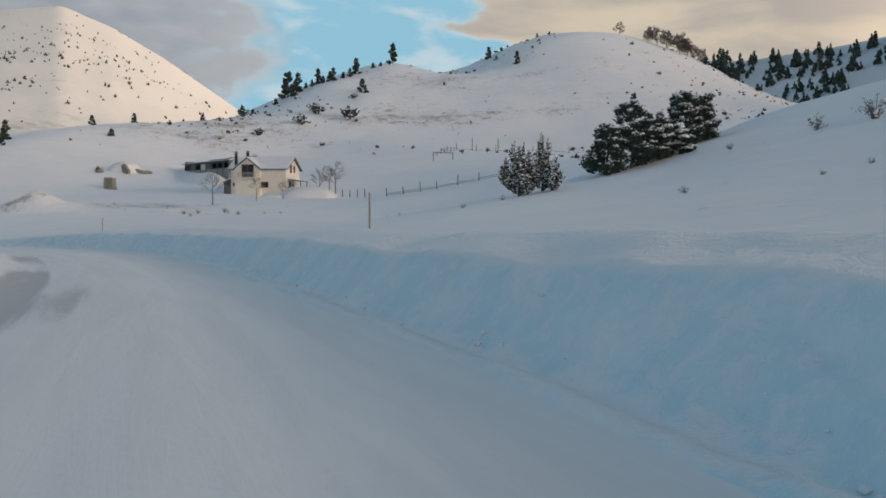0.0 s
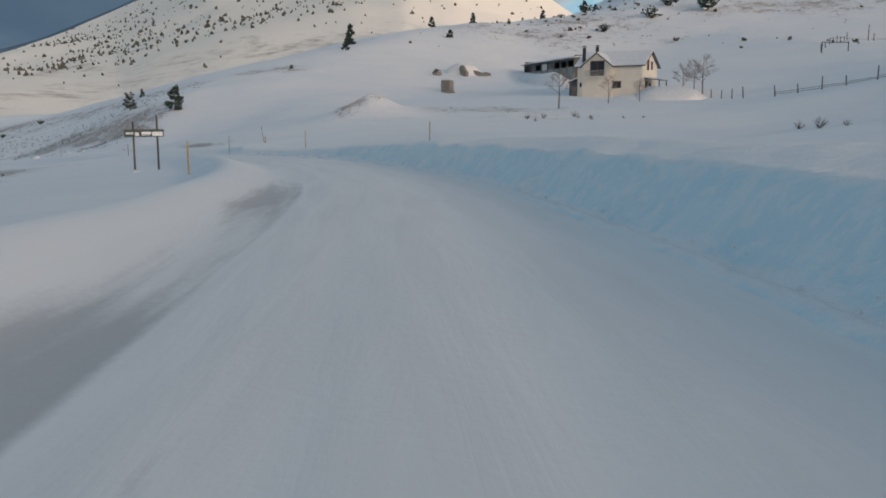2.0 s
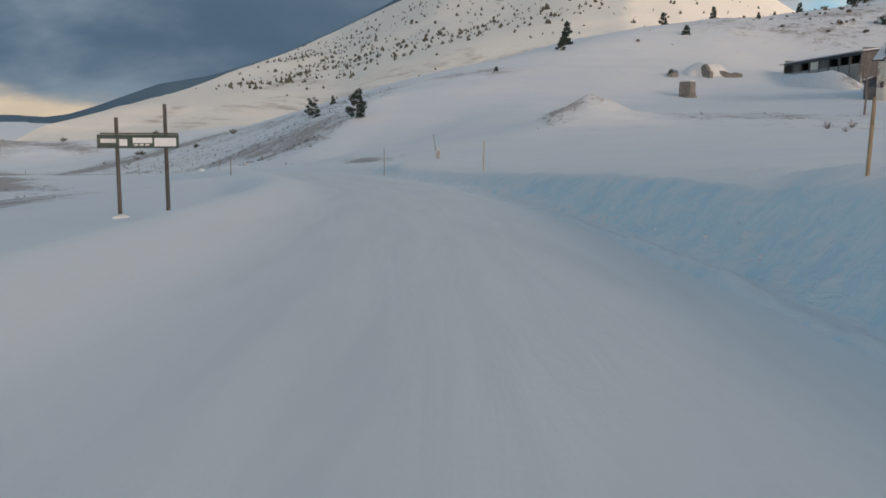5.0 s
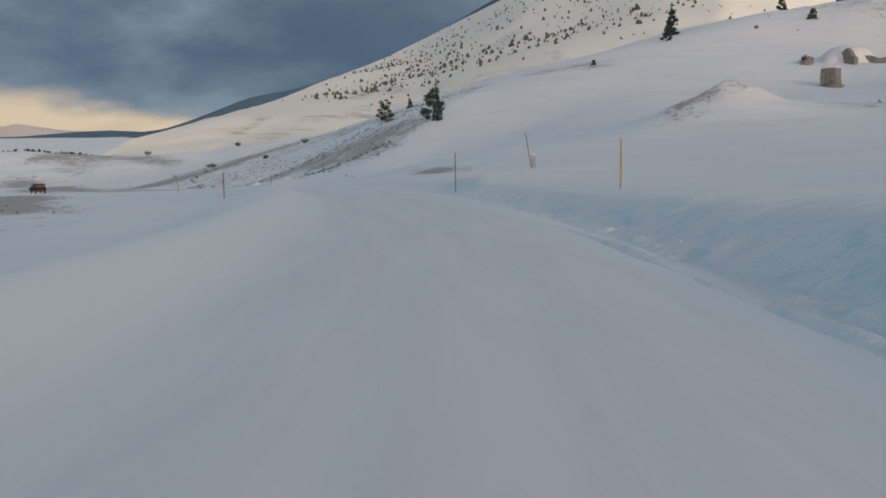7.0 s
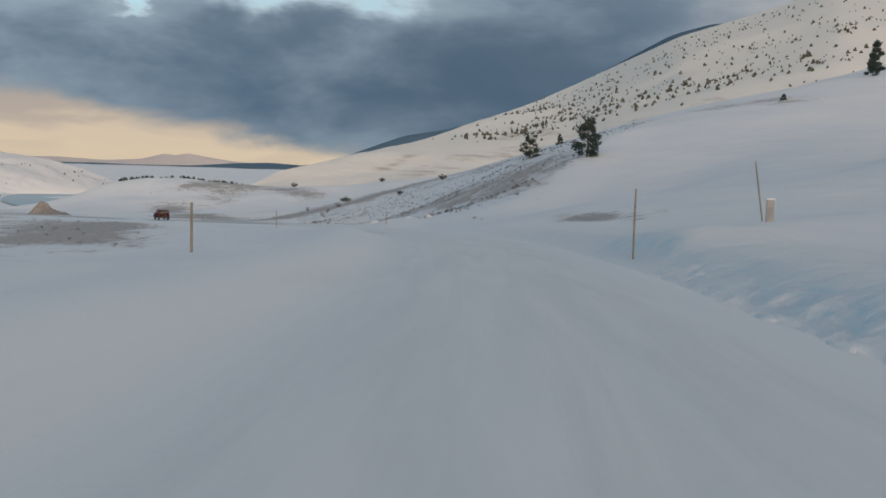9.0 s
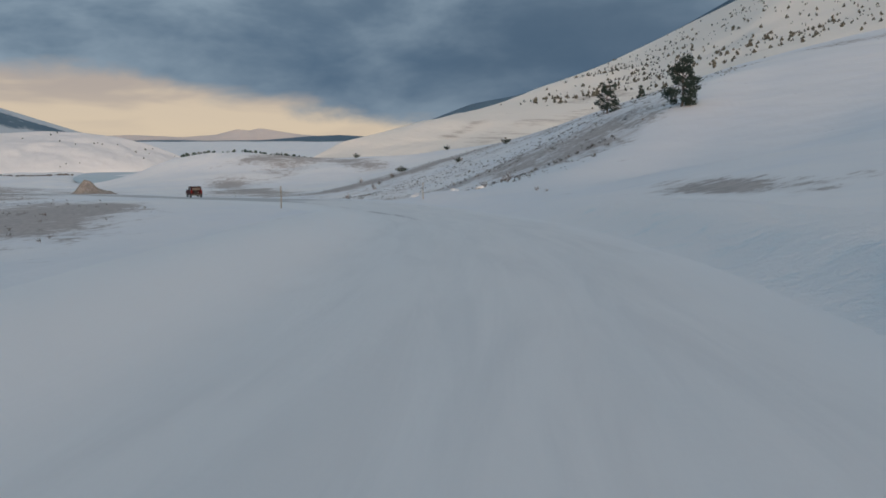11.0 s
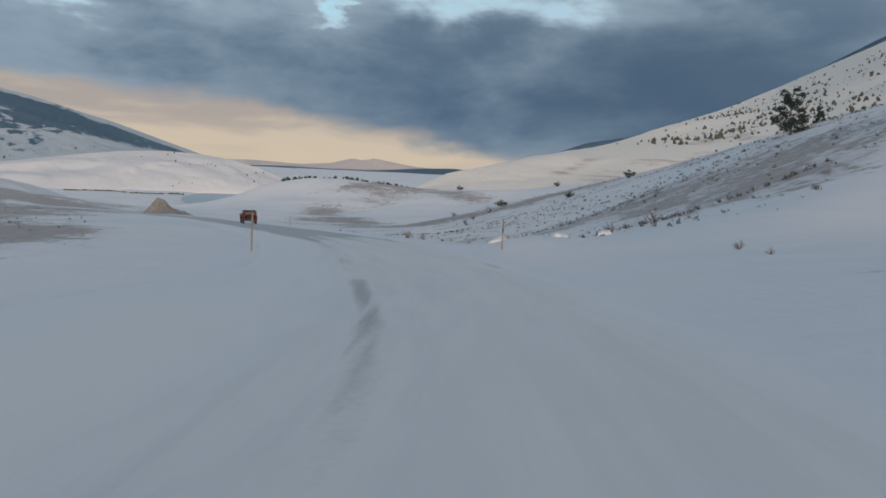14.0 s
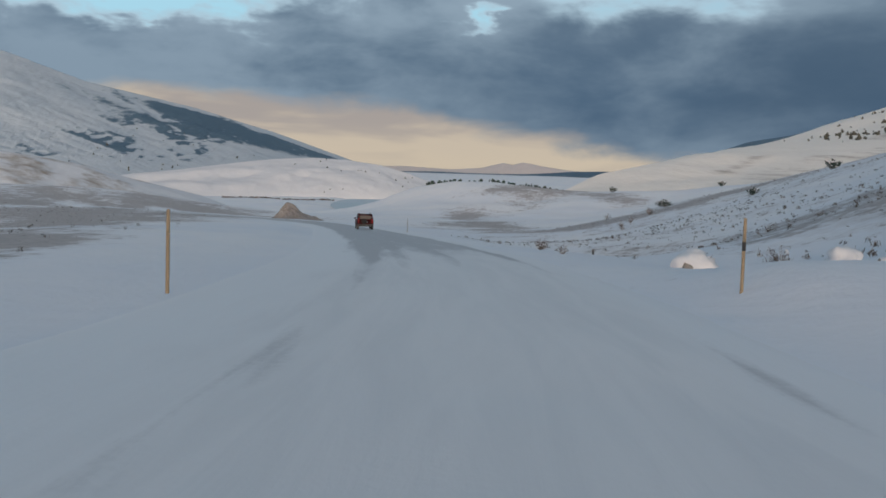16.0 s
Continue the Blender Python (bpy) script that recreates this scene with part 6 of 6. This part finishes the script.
def scatter():
    """Scrub on the mountain, woods on the far hillside, and grass that shows through the snow."""
    rng = np.random.RandomState(9)
    for name, count, lo, hi, seed, label, base in (("mountain_1", 2800, 1.3, 4.2, 4, "scattered scrub and small trees on the mountain", "scrub"), ("hill_3", 480, 2.6, 7.0, 6, "open dark wood on the snowy hillside", "wood"), ("mountain_2", 90, 2, 4, 8, "dark scrub on the cold mountain's lower slope", "scrub"), ("hill_1", 26, 1.2, 2.2, 2, "sparse bushes on the low snow hill", "bushes")):
        me = bpy.data.objects[name].data
        co = np.empty(len(me.vertices) * 3, np.float32)
        me.vertices.foreach_get("co", co)
        co = co.reshape(-1, 3)
        nu = {"mountain_1": (260, 120, 1.5), "hill_3": (100, 40, 1.5), "mountain_2": (320, 150, 1.5), "hill_1": (160, 60, 1.5)}[name]
        grid = co.reshape(nu[0], nu[1], 3)
        us, vs = rng.rand(count * 8) * (nu[0] - 2), rng.rand(count * 8) * (nu[1] - 2) / nu[2]
        i, j = us.astype(int), vs.astype(int)
        fu, fv = (us - i)[:, None], (vs - j)[:, None]
        p = (grid[i, j] * (1 - fu) + grid[i + 1, j] * fu) * (1 - fv) + (grid[i, j + 1] * (1 - fu) + grid[i + 1, j + 1] * fu) * fv
        v = vs / (nu[1] - 2) * nu[2]
        patch = waves(p[:, 0], p[:, 1], 180, seed) + 0.5 * waves(p[:, 0], p[:, 1], 45, seed + 9)
        if name == "mountain_1":
            u = us / nu[0]
            keep = (0.75 * patch + rng.randn(len(p)) * 0.42 > 0.1 + 1.2 * np.abs(v - 0.5) + 8.0 * np.maximum(0.40 - u, 0) + 1.5 * np.maximum(u - 0.6, 0)) & (v > 0.06) & (np.hypot(p[:, 0] + 60, p[:, 1] - 100) > 850 + 150 * rng.randn(len(p)))
        elif name == "mountain_2":
            keep = (patch + rng.randn(len(p)) * 0.3 > 0.1 + 1.5 * np.maximum(v - 0.35, 0))
        else:
            keep = patch + rng.randn(len(p)) * 0.4 > 0.1
        p = p[keep][:count]
        s = lo + (hi - lo) * rng.rand(len(p)) ** 2
        v, f = far_trees(p, s * (1.9 if name == "mountain_1" else 1.5), rng, 18 if name == "hill_3" else 6, 1.0 if name == "hill_3" else 0.62, 1.0 if name == "hill_3" else 1.5)
        tagged(new(base, mesh_from(base, v, f, FAR_SCRUB if base == "scrub" else NEEDLES, False)), label, base, kind="stuff")
    # grass and weeds
    n = 60000
    x, y = -330 + 340 * rng.rand(n), 20 + 300 * rng.rand(n)
    near, off, far = along_road(x, y)
    b = bare_ground(x, y, far, near)
    keep = (rng.rand(n) < (b - 0.1) * 0.6) & (far > 10)
    x, y = x[keep][:11000], y[keep][:11000]
    s = 0.05 + 0.2 * rng.rand(len(x)) ** 2.5
    v, f = tufts(x, y, s * 1.5, rng, 9, 0.04)
    tagged(new("dry_grass", mesh_from("dry_grass", v, f, DRY_GRASS, False)), "dry grass and weeds poking through thin snow", "grass", kind="stuff")
    # small scrub scattered over the hill
    n = 5000
    x, y = -110 + 290 * rng.rand(n), 215 + 175 * rng.rand(n)
    keep = waves(x, y, 38, 15) + rng.randn(n) * 0.35 > 0.42
    x, y = x[keep], y[keep]
    s = 0.25 + 0.9 * rng.rand(len(x)) ** 3
    v, f = tufts(x, y, s, rng, 9, 0.3)
    tagged(new("hill_scrub", mesh_from("hill_scrub", v, f, DRY_GRASS, False)), "low dark scrub poking through hillside snow", "scrub", kind="stuff")
    # twigs on the spur's flank and along the foot of the near slope
    n = 4200
    x, y = -175 + 85 * rng.rand(n), 132 + 55 * rng.rand(n)
    _, off, far = along_road(x, y)
    keep = (waves(x * 0.6, y * 1.4, 12, 25) + rng.randn(n) * 0.3 > 0.12) & (far > 9) & (spur_side(x, y) < 1)
    x, y = x[keep], y[keep]
    s = 0.08 + 0.22 * rng.rand(len(x)) ** 2.5
    t = np.linspace(0, 1, 46) + rng.randn(46) * 0.02
    x, y, s = np.r_[x, np.interp(t, [0, 0.25, 0.5, 1], [-107.5, -103.5, -104.4, -101.5])], np.r_[y, np.interp(t, [0, 0.25, 0.5, 1], [134, 136.6, 140, 146])], np.r_[s, 0.15 + 0.2 * rng.rand(46)]
    v, f = tufts(x, y, s, rng, 11, 0.06)
    tagged(new("twigs", mesh_from("twigs", v, f, DRY_GRASS, False)), "dark twigs and weeds poking through the spur's snow", "twigs", kind="stuff")
    # a low dark hedge under the far hill
    k = 150
    t = np.sort(rng.rand(k))
    t = t[waves(t * 9, t * 0, 1.0, 5) > -0.25]
    x, y = -832 + 16 * t + rng.randn(len(t)) * 2, 199 + 95 * t
    s = 0.4 + 0.6 * rng.rand(len(t))
    v, f = lumps(np.c_[x, y, height(x, y) + s * 0.4], np.c_[s * 0.9, s * 1.6, s * 0.8], rng, "ico", None, 0.25)
    tagged(new("hedge", mesh_from("hedge", v, f, SCRUB, False)), "thin dark hedge under the low snow hill", "hedge", kind="stuff")
    # trees along the hummock's top
    k = 80
    t = rng.rand(k) ** 0.8
    x, y = -487 + 26 * t + rng.randn(k) * 2, 254 + 62 * t + rng.randn(k) * 1.5
    s = 0.6 + 1.0 * rng.rand(k)
    v, f = lumps(np.c_[x, y, height(x, y) + s * 0.4], np.c_[s * 0.5, s * 0.5, s * 0.75], rng, "ico", None, 0.25)
    tagged(new("hedge", mesh_from("hedge", v, f, NEEDLES, False)), "row of dark bushes along a low rise", "hedge", kind="stuff")


build_poles()
build_sign()
build_house()
build_barn()
build_ruin()
build_fences()
build_car()
build_plants()
build_rocks()
scatter()
